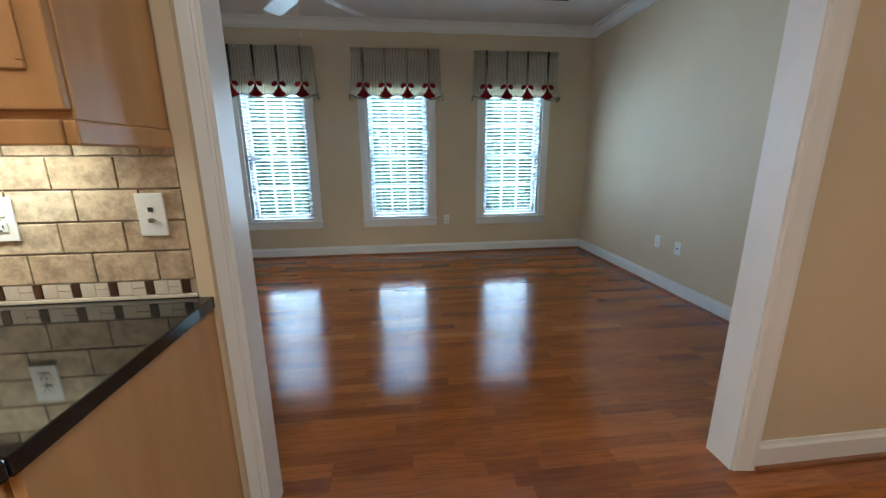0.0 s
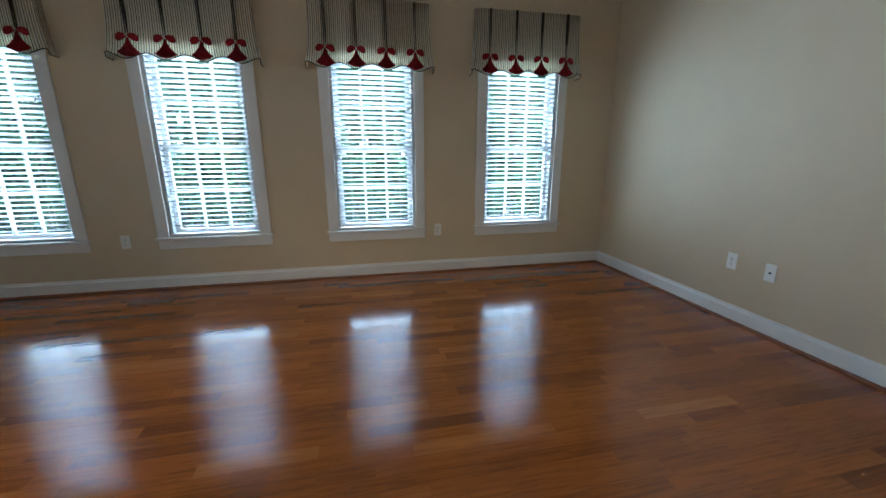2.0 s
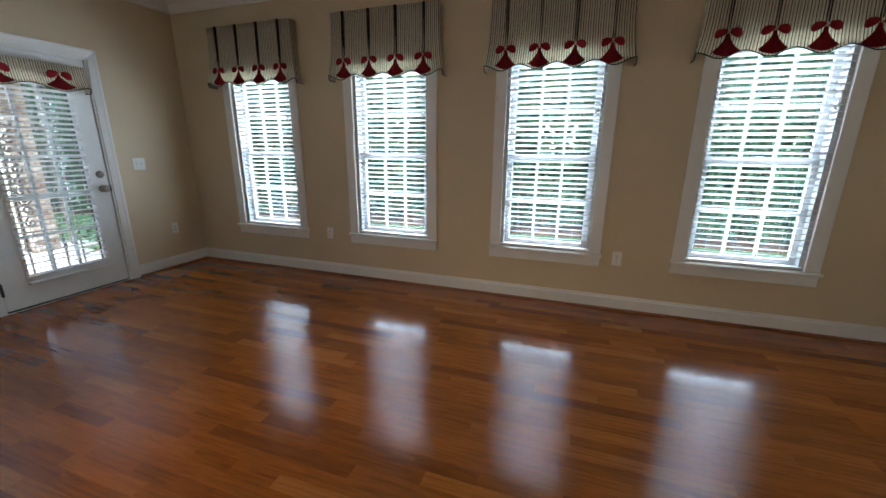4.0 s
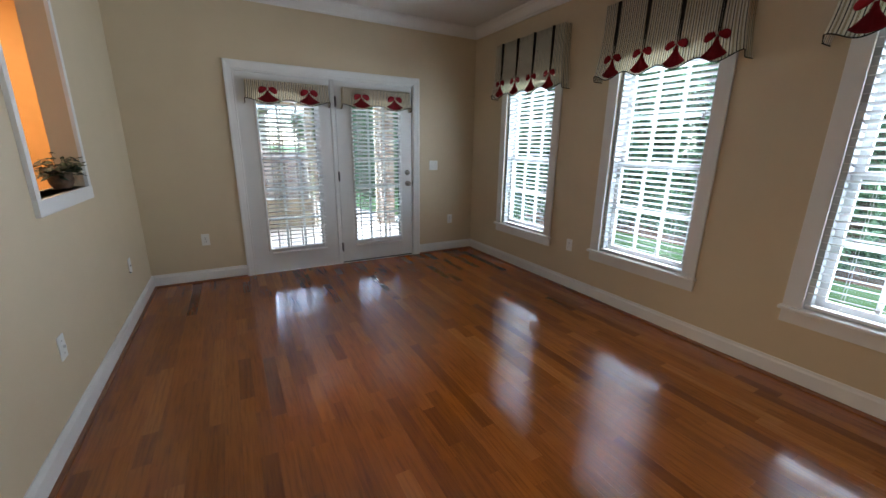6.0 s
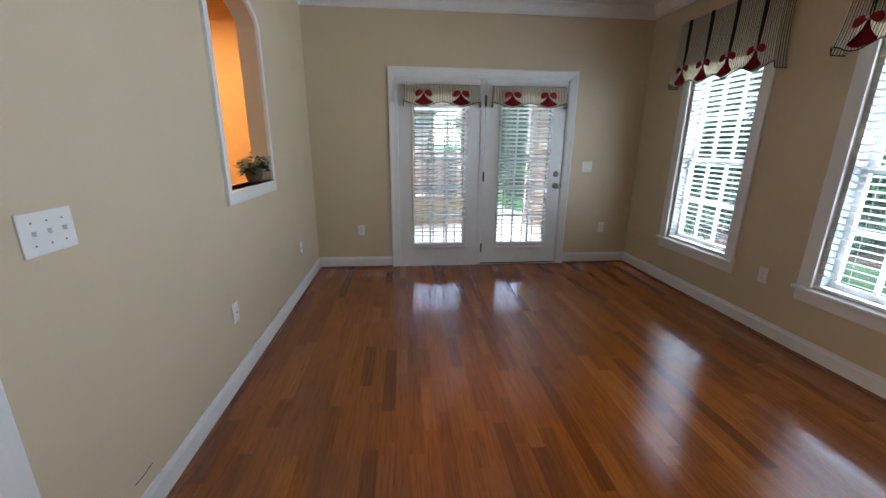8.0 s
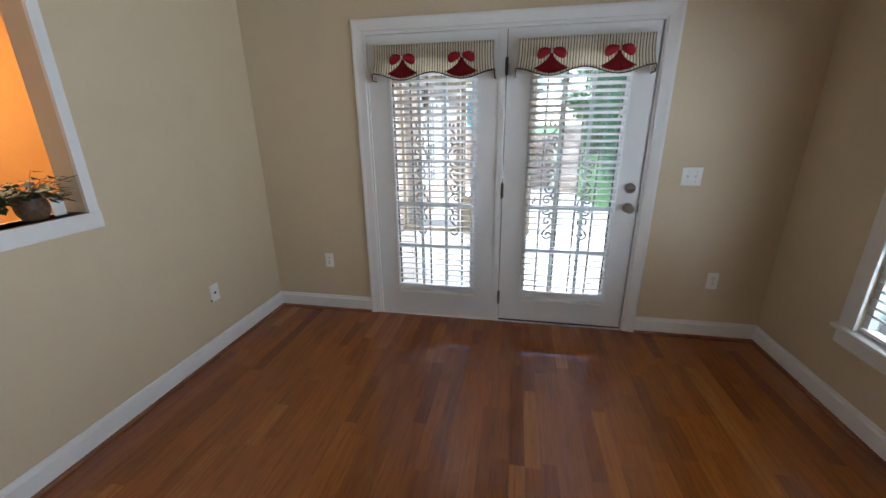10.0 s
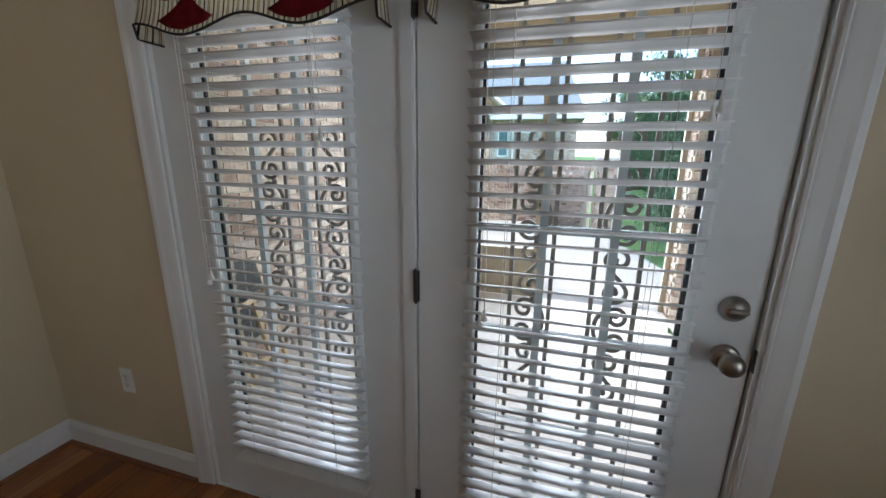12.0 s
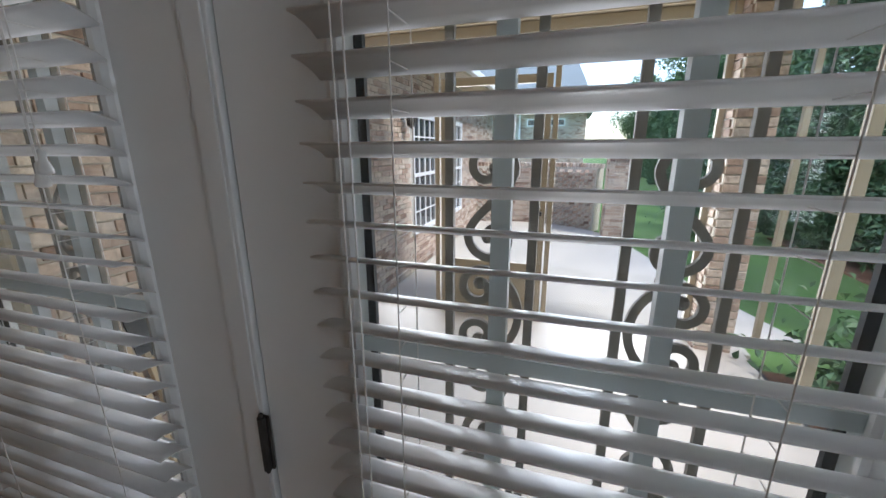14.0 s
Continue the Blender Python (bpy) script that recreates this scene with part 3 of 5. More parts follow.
# ---- outlets and switches ----
def outlet(place, kind="duplex", label="white duplex outlet on the wall", n=1):
    """Own frame: the wall at y = 0, facing -y; centre at the origin."""
    o = thing("wall_outlet" if kind != "switch" else "light_switch", place, label, "outlet" if kind != "switch" else "switch", "outlets on the walls" if kind != "switch" else "switches on the walls")
    w = 0.035 + 0.0235 * (n - 1)
    part("cover_plate", boxes((-w, w, -0.006, 0, -0.0575, 0.0575), bevel=0.0025), PLASTIC, o)
    if kind == "duplex":
        for z in (-0.02, 0.02):
            r = part("receptacle", boxes((-0.0165, 0.0165, -0.0085, -0.0055, z - 0.014, z + 0.014), bevel=0.002), PLASTIC, o)
            part("slots", boxes((-0.008, -0.0055, -0.0093, -0.0083, z - 0.003, z + 0.007), (0.0055, 0.008, -0.0093, -0.0083, z - 0.003, z + 0.007), (-0.002, 0.002, -0.0093, -0.0083, z - 0.010, z - 0.006)), DARK, r)
        part("screw", boxes((-0.003, 0.003, -0.0070, -0.0058, -0.003, 0.003)), NICKEL, o)
    elif kind == "jack":
        part("jack", boxes((-0.008, 0.008, -0.0085, -0.0055, -0.006, 0.006)), DARK, o)
    elif kind == "jacks":
        part("jack", boxes((-0.006, 0.006, -0.0085, -0.0055, 0.008, 0.020)), DARK, o)
        bm = bmesh.new(); lathe(bm, [(0.006, 0), (0.006, -0.012), (0.003, -0.013)], 12, axis="Y", at=(0, -0.005, -0.014))
        part("coax_post", bm, NICKEL, o)
    else:
        for k in range(n):
            x = (k - (n - 1) / 2) * 0.046
            part("toggle", boxes((x - 0.004, x + 0.004, -0.018, -0.005, -0.004, 0.009), bevel=0.001), PLASTIC, o)
            part("screw", boxes((x - 0.0025, x + 0.0025, -0.0068, -0.0058, 0.028, 0.033)), NICKEL, o)
            part("screw", boxes((x - 0.0025, x + 0.0025, -0.0068, -0.0058, -0.033, -0.028)), NICKEL, o)
    return o


for x in (1.775, 4.50):
    outlet((x, W, 0.475))
outlet(pose(0, 0.478, 0.463, rz=90))
outlet(pose(0, 3.25, 0.463, rz=90))
outlet(pose(L, 2.025, 0.467, rz=-90))
outlet(pose(L, 1.755, 0.458, rz=-90), "jack", "white phone jack plate on the wall")
outlet(pose(2.112, 0, 0.465, rz=180), "blank", "white blank plate on the wall")
outlet(pose(0.687, 0, 0.455, rz=180), "jack", "white phone jack plate on the wall")
outlet(pose(0, 3.003, 1.157, rz=90), "switch", "white two-gang toggle switch beside the french door", 2)
outlet(pose(3.085, 0, 1.15, rz=180), "switch", "white three-gang toggle switch beside the wide opening", 3)
part("nail", boxes((0.724, 0.730, 0.0, 0.012, 0.408, 0.414)), DARK).name = "nail"
tagged(bpy.data.objects["nail"], "small dark nail in the beige wall", "nail")
sc = bmesh.new(); tube(sc, [(3.015, 0.0006, 0.222), (2.97, 0.0006, 0.219), (2.922, 0.0006, 0.224)], 0.0016, 5)
tagged(new("wall_scratch", finish("wall_scratch", sc, DARK)), "thin dark scratch on the beige wall", kind="structure")

# ---- french door ----
SX = -0.045      # leaf thickness, room face at 0 minus reveal
LF = -0.012


def leaf(name, y0, y1, gc, label, active):
    d = tagged(new(name), label, kind="structure")
    z0, z1 = (0.054 if active else 0.038), 2.045
    gy0, gy1, gz0, gz1 = gc - 0.280, gc + 0.280, 0.29, 1.87
    x0, x1 = LF - 0.044, LF
    part("door_leaf", boxes((x0, x1, y0, gy0, z0, z1), (x0, x1, gy1, y1, z0, z1), (x0, x1, gy0, gy1, z0, gz0), (x0, x1, gy0, gy1, gz1, z1)), DOORW, d)
    # raised frame round the glass
    bm = bmesh.new()
    prof = [(0, 0), (0, 0.006), (0.006, 0.010), (0.018, 0.010), (0.026, 0.004), (0.028, 0)]
    cs = [(gy0, gz0), (gy1, gz0), (gy1, gz1), (gy0, gz1)]
    sg = [(-1, -1), (1, -1), (1, 1), (-1, 1)]
    rings = [[bm.verts.new((x1 + dd, cy + sy * (u - 0.010), cz + sz * (u - 0.010))) for u, dd in prof] for (cy, cz), (sy, sz) in zip(cs, sg)]
    for a in range(4):
        r, s = rings[a], rings[(a + 1) % 4]
        for j in range(len(prof)):
            bm.faces.new((r[j], r[(j + 1) % 6], s[(j + 1) % 6], s[j]))
    part("glass_moulding", bm, DOORW, d)
    m = bmesh.new()
    ys = [gc - 0.091, gc + 0.091]
    zs = [0.611, 0.924, 1.238, 1.552]
    for y in ys:
        box(m, LF - 0.034, LF - 0.016, y - 0.011, y + 0.011, gz0, gz1)
    cuts = [gy0] + [v for y in ys for v in (y - 0.011, y + 0.011)] + [gy1]
    for z in zs:
        for a, b2 in zip(cuts[::2], cuts[1::2]):
            box(m, LF - 0.034, LF - 0.016, a, b2, z - 0.011, z + 0.011)
    # white bars in the greyed vinyl, their backlit shade is part of the colour
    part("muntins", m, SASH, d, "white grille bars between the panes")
    p = part("pane", boxes((LF - 0.014, LF - 0.010, gy0, gy1, gz0, gz1)), GLASS, d)
    part("gasket", boxes((LF - 0.043, LF - 0.035, gy0, gy0 + 0.012, gz0, gz1), (LF - 0.043, LF - 0.035, gy1 - 0.012, gy1, gz0, gz1)), DARK, d, "black glazing gasket")
    p.visible_shadow = False
    return d


dl = leaf("door_1", 0.905, 1.775, 1.335, "white glazed french door leaf, fixed shut", False)
dr = leaf("door_2", 1.829, 2.712, 2.279, "white glazed french door leaf with knob, closed", True)
structure("door_frame", boxes((-TH, 0.002, DY0, 0.904, 0.02, 2.046), (-TH, 0.002, 2.718, DY1, 0.02, 2.046), (-TH, 0.002, DY0, DY1, 2.047, DZ), bevel=0.0), TRIM, "white jambs of the french door")
structure("door_mullion", boxes((-TH, -0.004, 1.776, 1.824, 0.038, 2.046), (-0.004, -0.001, 1.783, 1.818, 0.038, 2.046), bevel=0.002), DOORW, "white centre post between the leaves")
structure("threshold", boxes((-TH, 0.004, 0.904, 2.718, -0.01, 0.037), bevel=0.003), TRIM, "white threshold under the french door")
for z in (0.235, 1.046, 1.83):
    bm = bmesh.new()
    tube(bm, [(0.004, 1.826, z - 0.05), (0.004, 1.826, z + 0.05)], 0.0065, 10)
    tube(bm, [(0.004, 1.826, z - 0.056), (0.004, 1.826, z + 0.056)], 0.0035, 8)
    box(bm, -0.003, 0.001, 1.817, 1.836, z - 0.05, z + 0.05)
    part("hinge", bm, BRONZE, dr, "dark metal butt hinge", smooth=False)
# knob and deadbolt
bm = bmesh.new()
lathe(bm, [(0.033, LF), (0.033, LF + 0.006), (0.026, LF + 0.010), (0.012, LF + 0.014), (0.011, LF + 0.030), (0.024, LF + 0.036), (0.029, LF + 0.048), (0.026, LF + 0.060), (0.012, LF + 0.066), (0.002, LF + 0.067)], 28, "X", (0, 2.655, 0.945))
part("door_knob", bm, NICKEL, dr, "round satin nickel knob", smooth=True)
bm = bmesh.new()
lathe(bm, [(0.033, LF), (0.033, LF + 0.005), (0.024, LF + 0.012), (0.022, LF + 0.016), (0.002, LF + 0.017)], 28, "X", (0, 2.655, 1.075))
part("deadbolt", bm, NICKEL, dr, "satin nickel deadbolt", smooth=True)
part("thumb_turn", boxes((LF + 0.015, LF + 0.032, 2.637, 2.678, 1.070, 1.080), bevel=0.003), NICKEL, dr, "nickel thumb turn")
# black strips set into the gaps round the leaf to draw their shadow
part("door_sweep", boxes((LF - 0.040, LF - 0.006, 1.83, 2.711, 0.0375, 0.0535), (LF - 0.030, LF - 0.020, 2.7125, 2.7175, 0.0375, 2.045), (LF - 0.030, LF - 0.020, 1.8245, 1.8285, 0.0535, 2.045)), DARK, dr, "black strips drawing the shadow gap round the leaf")
part("latch_plate", boxes((-0.01, 0.003, 2.7165, 2.7185, 0.915, 0.975)), BRONZE, dr, "dark strike plate")
blind("door_blind", pose(0.025, 1.360, 0, rz=90), 0.287, 1.93, 0.245, 0.05, -17, "white two-inch slat blind hung open on the door leaf", "blinds on the french door", ((-0.97, 1.02), (0.66, 1.485)))
blind("door_blind", pose(0.025, 2.272, 0, rz=90), 0.290, 1.93, 0.235, 0.05, -17, "white two-inch slat blind hung open on the door leaf", "blinds on the french door", ((-0.82, 1.0), (0.84, 1.54)))
valance("door_valance", pose(LF, 1.36, 1.972, rz=90), 0.385, 0.012, 0.19, 0.07, [-0.19, 0.19], "striped ticking valance with two dark red swags on the door leaf", "valances on the french door")
valance("door_valance", pose(LF, 2.28, 1.972, rz=90), 0.385, 0.012, 0.19, 0.07, [-0.19, 0.19], "striped ticking valance with two dark red swags on the door leaf", "valances on the french door")


# ---- kitchen side ----
structure("wall_kitchen", boxes((7.2, 7.3, -4.2, KY, -0.1, 3.0), (1.9, 2.0, -4.2, -1.9, -0.1, 3.0), (-0.16, 7.3, -4.3, -4.2, -0.1, 3.0), (-0.26, -0.16, -4.2, KY, -0.1, 3.0)), WALL, "beige painted kitchen wall")
structure("wall_pantry", boxes((-0.16, 1.9, -1.95, -1.88, -0.1, 3.0)), PANTRY, "amber painted wall beyond the pass-through")
structure("wall_pantry", boxes((-0.155, -0.10, -1.88, KY, -0.1, 3.0)), PANTRY, "amber painted wall beyond the pass-through")
structure("ceiling", boxes((-0.26, 7.3, -4.3, KY - 0.001, H, H + 0.15)), CEIL, "flat white kitchen ceiling")
structure("wall_backing", boxes((2.0, 3.344, -0.142, KY - 0.0005, 0.0, 2.6)), GROUT, "grouted backing of the tiled splashback")

# base cabinet with worktop
cab = thing("base_cabinet", (0, 0, 0), "light maple base cabinet with a plain end panel", "cabinet")
part("end_panel", boxes((3.318, 3.336, -0.735, -0.143, FZ, 0.852), bevel=0.002), MAPLE, cab, "plain maple end panel")
part("carcass", boxes((2.05, 3.317, -0.715, -0.143, 0.13, 0.852)), MAPLE, cab)
for k in range(3):
    x0 = 2.07 + 0.415 * k
    d = part("cabinet_door", boxes((x0, x0 + 0.405, -0.734, -0.716, 0.14, 0.845), bevel=0.003), MAPLE, cab)
    part("door_handle", boxes((x0 + 0.37, x0 + 0.38, -0.762, -0.735, 0.66, 0.76), bevel=0.002), NICKEL, d)
part("toe_kick", boxes((2.05, 3.31, -0.66, -0.65, FZ, 0.13)), DARK, cab)
wt = thing("worktop", (0, 0, 0), "polished black granite worktop on the maple cabinet", "worktop")
part("slab", boxes((2.0, 3.344, -0.751, -0.143, 0.853, 0.888), bevel=0.002), GRANITE, wt)
part("edge", boxes((2.0, 3.344, -0.7665, -0.7511, 0.853, 0.888), bevel=0.006), GRANITE, wt, "rounded granite front edge")
dish = thing("steel_tray", (2.93, -0.55, 0.8885), "brushed steel tray on the black worktop", "tray")
part("tray", boxes((-0.20, 0.12, -0.18, 0.0, 0, 0.006), bevel=0.002), NICKEL, dish)

# wall cabinet
wc = thing("wall_cabinet", (0, 0, 0), "light maple wall cabinet with a raised panel door", "cabinet")
part("body", boxes((2.05, 3.30, -0.440, -0.143, 1.345, 2.45), bevel=0.002), MAPLE, wc)
for k in range(3):
    x1 = 3.297 - 0.42 * k
    d = part("cabinet_door", boxes((x1 - 0.405, x1, -0.460, -0.441, 1.36, 2.43), bevel=0.003), MAPLE, wc)
    bm = bmesh.new()
    for a, b2, c2, d2 in ((x1 - 0.345, x1 - 0.042, 1.425, 1.438), (x1 - 0.345, x1 - 0.042, 2.355, 2.368)):
        box(bm, a, b2, -0.467, -0.460, c2, d2, bevel=0.002)
    for a, b2 in ((x1 - 0.345, x1 - 0.332), (x1 - 0.055, x1 - 0.042)):
        box(bm, a, b2, -0.466, -0.4605, 1.439, 2.354, bevel=0.002)
    part("raised_panel", bm, MAPLE, d)
part("light_rail", boxes((3.282, 3.305, -0.452, -0.143, 1.299, 1.344), (2.05, 3.281, -0.458, -0.438, 1.299, 1.344), bevel=0.004), MAPLE, wc, "maple light rail")
structure("trim", boxes((3.306, 3.350, -0.150, KY - 0.0005, 0.88, 2.75), (3.338, 3.350, -0.150, KY - 0.0005, FZ, 0.879)), WALL, "beige strip of wall beside the casing")
uc = thing("under_cabinet_light", (2.75, -0.26, 1.325), "slim white light bar under the wall cabinet", "light")
part("housing", boxes((-0.36, 0.36, -0.035, 0.035, 0.002, 0.02), bevel=0.003), PLASTIC, uc)

# tiled splashback: three-by-six stones and a mosaic band
bs = thing("splashback", (0, 0, 0), "tumbled beige stone splashback with a brown mosaic band", "backsplash")
rows = [0.945 + 0.0845 * i for i in range(5)]
for i, z in enumerate(rows):
    x = 3.303
    first = (0.092, 0.158, 0.105, 0.150, 0.082)[i]
    while x > 2.06:
        w = first if first else 0.158
        first = None
        z1 = z + 0.080 if i < 4 else 1.342
        t = boxes((x - w + 0.004, x, -0.1505 - random.uniform(0, 0.0015), -0.1425, z, z1), bevel=0.002)
        part("tile", t, STONE, bs)
        x -= w
for k in range(13):
    x = 3.285 - 0.0935 * k
    part("mosaic_tile", boxes((x - 0.020, x, -0.151, -0.1425, 0.903, 0.942), bevel=0.001), MOSAIC, bs, "dark brown glass mosaic piece" if k < 1 else "")
    part("mosaic_tile", boxes((x - 0.092, x - 0.056, -0.1500, -0.1425, 0.903, 0.942), bevel=0.001), MOSAICL, bs)
    part("mosaic_tile", boxes((x - 0.0545, x - 0.022, -0.1505, -0.1425, 0.903, 0.922), (x - 0.0545, x - 0.022, -0.1505, -0.1425, 0.924, 0.942)), MOSAICL, bs)
part("liner", boxes((2.05, 3.303, -0.152, -0.1425, 0.8895, 0.901), bevel=0.002), MOSAICL, bs)
o = outlet((3.226, -0.152, 1.128), "jacks", "white plate with two jacks on the stone splashback")
outlet((2.865, -0.152, 1.124), "duplex", "white duplex outlet on the stone splashback")

# ---- ceiling fan ----
fan = thing("ceiling_fan", (3.26, 1.90, 0), "white five-blade ceiling fan, still", "fan")
bm = bmesh.new(); lathe(bm, [(0.002, 2.75), (0.07, 2.75), (0.065, 2.71), (0.02, 2.69), (0.014, 2.62), (0.014, 2.585), (0.06, 2.58), (0.105, 2.555), (0.11, 2.49), (0.09, 2.455), (0.05, 2.445), (0.045, 2.40), (0.03, 2.385), (0.002, 2.38)], 32)
part("motor", bm, PLASTIC, fan, smooth=True)
for k in range(5):
    a = radians(53.5 + 72 * k)
    bm = bmesh.new()
    pts = [(0.16, 0.045), (0.24, 0.058), (0.42, 0.066), (0.56, 0.068), (0.61, 0.066), (0.625, 0.052)]
    out = [(x, y) for x, y in pts] + [(x, -y) for x, y in reversed(pts)]
    top = [bm.verts.new((x * math.cos(a) - y * math.sin(a), x * math.sin(a) + y * math.cos(a), 2.425 + y * 0.2)) for x, y in out]
    bm.faces.new(top)
    bmesh.ops.solidify(bm, geom=bm.faces[:], thickness=0.006)
    part("blade", bm, PLASTIC, fan)
    bm = bmesh.new()
    tube(bm, [(0.09 * math.cos(a), 0.09 * math.sin(a), 2.44), (0.15 * math.cos(a), 0.15 * math.sin(a), 2.425), (0.21 * math.cos(a), 0.21 * math.sin(a), 2.419)], 0.010, 8)
    part("blade_arm", bm, PLASTIC, fan)
bm = bmesh.new(); tube(bm, [(-0.04, 0.03, 2.40), (-0.04, 0.03, 2.16)], 0.0012, 5); lathe(bm, [(0.001, 2.16), (0.006, 2.155), (0.006, 2.125), (0.001, 2.12)], 10, at=(-0.04, 0.03, 0))
part("pull_chain", bm, PLASTIC, fan)
vent = thing("ceiling_vent", (5.47, 2.72, H), "white louvred ceiling register", "vent")
part("frame", boxes((-0.16, 0.16, -0.08, 0.08, -0.008, 0), bevel=0.002), PLASTIC, vent)
for k in range(6):
    part("slat", boxes((-0.14, 0.14, -0.06 + 0.022 * k, -0.052 + 0.022 * k, -0.014, -0.009)), DARK, vent)

# ---- plant on the sill ----
pl = thing("potted_plant", (1.445, -0.055, NZ0 + 0.0005), "dark leafy plant in a woven brown pot on the sill", "plant")
bm = bmesh.new()
lathe(bm, [(0.002, 0), (0.036, 0), (0.052, 0.03), (0.056, 0.055), (0.050, 0.085), (0.046, 0.098), (0.049, 0.104), (0.043, 0.104), (0.040, 0.09), (0.002, 0.088)], 24)
part("pot", bm, POTM, pl, smooth=True)
bm = bmesh.new(); bl = bmesh.new()
for k in range(70):
    a, e = random.uniform(0, 2 * math.pi), random.uniform(0.0, 1.2)
    reach = random.uniform(0.08, 0.19)
    p0 = Vector((0.015 * math.cos(a), 0.015 * math.sin(a), 0.088))
    d = Vector((math.cos(a) * math.cos(e), math.sin(a) * math.cos(e) * 0.5, math.sin(e) * 0.72))
    p2 = p0 + d * reach + Vector((0, 0, -0.02 * math.cos(e)))
    tube(bm, [p0, p0 + d * reach * 0.5 + Vector((0, 0, 0.01)), p2], 0.0012, 4)
    for q in range(3):
        t0 = p0.lerp(p2, 0.55 + 0.22 * q)
        da = a + random.uniform(-1, 1)
        u = Vector((math.cos(da), math.sin(da) * 0.7, random.uniform(-0.5, 0.25))).normalized()
        s = u.cross(Vector((0, 0, 1))).normalized()
        ln, wd = random.uniform(0.035, 0.058), random.uniform(0.012, 0.019)
        cup = Vector((0, 0, -0.004))
        vs = [bl.verts.new(t0), bl.verts.new(t0 + u * ln * 0.45 + s * wd + cup), bl.verts.new(t0 + u * ln), bl.verts.new(t0 + u * ln * 0.45 - s * wd + cup), bl.verts.new(t0 + u * ln * 0.5)]
        for f in ((0, 1, 4), (1, 2, 4), (2, 3, 4), (3, 0, 4)):
            bl.faces.new([vs[i] for i in f])
part("stems", bm, BARK, pl)
part("leaves", bl, HOUSELEAF, pl, kind="stuff")
card = thing("white_card", (1.355, -0.045, NZ0 + 0.0005), "small white folded card beside the pot", "card")
part("sheet", boxes((-0.028, 0.022, -0.012, -0.010, 0, 0.085)), PLASTIC, card)

# ---- outdoors: ground ----
GZ = -0.32
bm = bmesh.new()
N = 48
gx = [-260 * (1 - i / 16) ** 2 - 2 for i in range(16)] + [-2 + 14 * i / 16 for i in range(17)] + [12 + 260 * (i / 15) ** 2 for i in range(1, 16)]
grid = [[bm.verts.new((x, y, GZ - 0.02 + (0.9 * max(0, min(1, (-x - 12) / 25)) * max(0, min(1, (y - 2) / 8)) + 0.0))) for y in gx] for x in gx]
for i in range(len(gx) - 1):
    for j in range(len(gx) - 1):
        bm.faces.new((grid[i][j], grid[i + 1][j], grid[i + 1][j + 1], grid[i][j + 1]))
structure("ground", bm, LAWN, "mown green lawn")
structure("porch_floor", boxes((-3.2, -TH, 0.18, 3.77, GZ - 0.2, -0.15), bevel=0.006), SLAB, "smooth concrete porch slab")
structure("patio", boxes((-3.62, -3.201, 0.18, 3.9, GZ - 0.1, -0.235), bevel=0.01), CONCRETE, "concrete step down from the porch")
bm = bmesh.new()
pts = [(-3.62, 0.18), (-3.62, 4.6), (-4.6, 4.25), (-5.6, 3.9), (-8.1, 3.35)]
cx, cy, R = -6.8, 1.2, 2.75
curve = []
for k in range(15):
    a = radians(52 + k * 7.0)
    curve.append((cx - R * math.sin(a) * 1.0 + 0.25, cy + R * math.cos(a)))
outl = pts + curve[1:] + [(-9.2, 0.18)]
f = bm.faces.new([bm.verts.new((x, y, GZ + 0.02)) for x, y in outl])
r = bmesh.ops.extrude_face_region(bm, geom=[f])
for v in [e for e in r["geom"] if isinstance(e, bmesh.types.BMVert)]:
    v.co.z -= 0.15
structure("patio", bm, CONCRETE, "pale concrete patio within the curved brick wall")
structure("planting_bed", boxes((-3.0, -0.4, 3.775, 5.2, GZ - 0.1, GZ + 0.06), (-9.0, -1.8, 6.35, 12.5, GZ - 0.1, GZ + 0.012), (-1.799, 9.0, 8.0, 12.5, GZ - 0.1, GZ + 0.012)), MULCH, "pine straw mulch bed")
structure("bed_edging", boxes((-3.0, -0.9, 3.775, 3.81, GZ - 0.1, -0.17)), DARK, "black edging between slab and bed")


# ---- brickwork ----
BMESHES = {}


def brick_mesh(l, d, h):
    key = (round(l, 3), round(d, 3), round(h, 3))
    if key not in BMESHES:
        BMESHES[key] = finish("brick", boxes((-l / 2, l / 2, -d / 2, d / 2, -h / 2, h / 2), bevel=0.004), BRICK)
    return BMESHES[key]


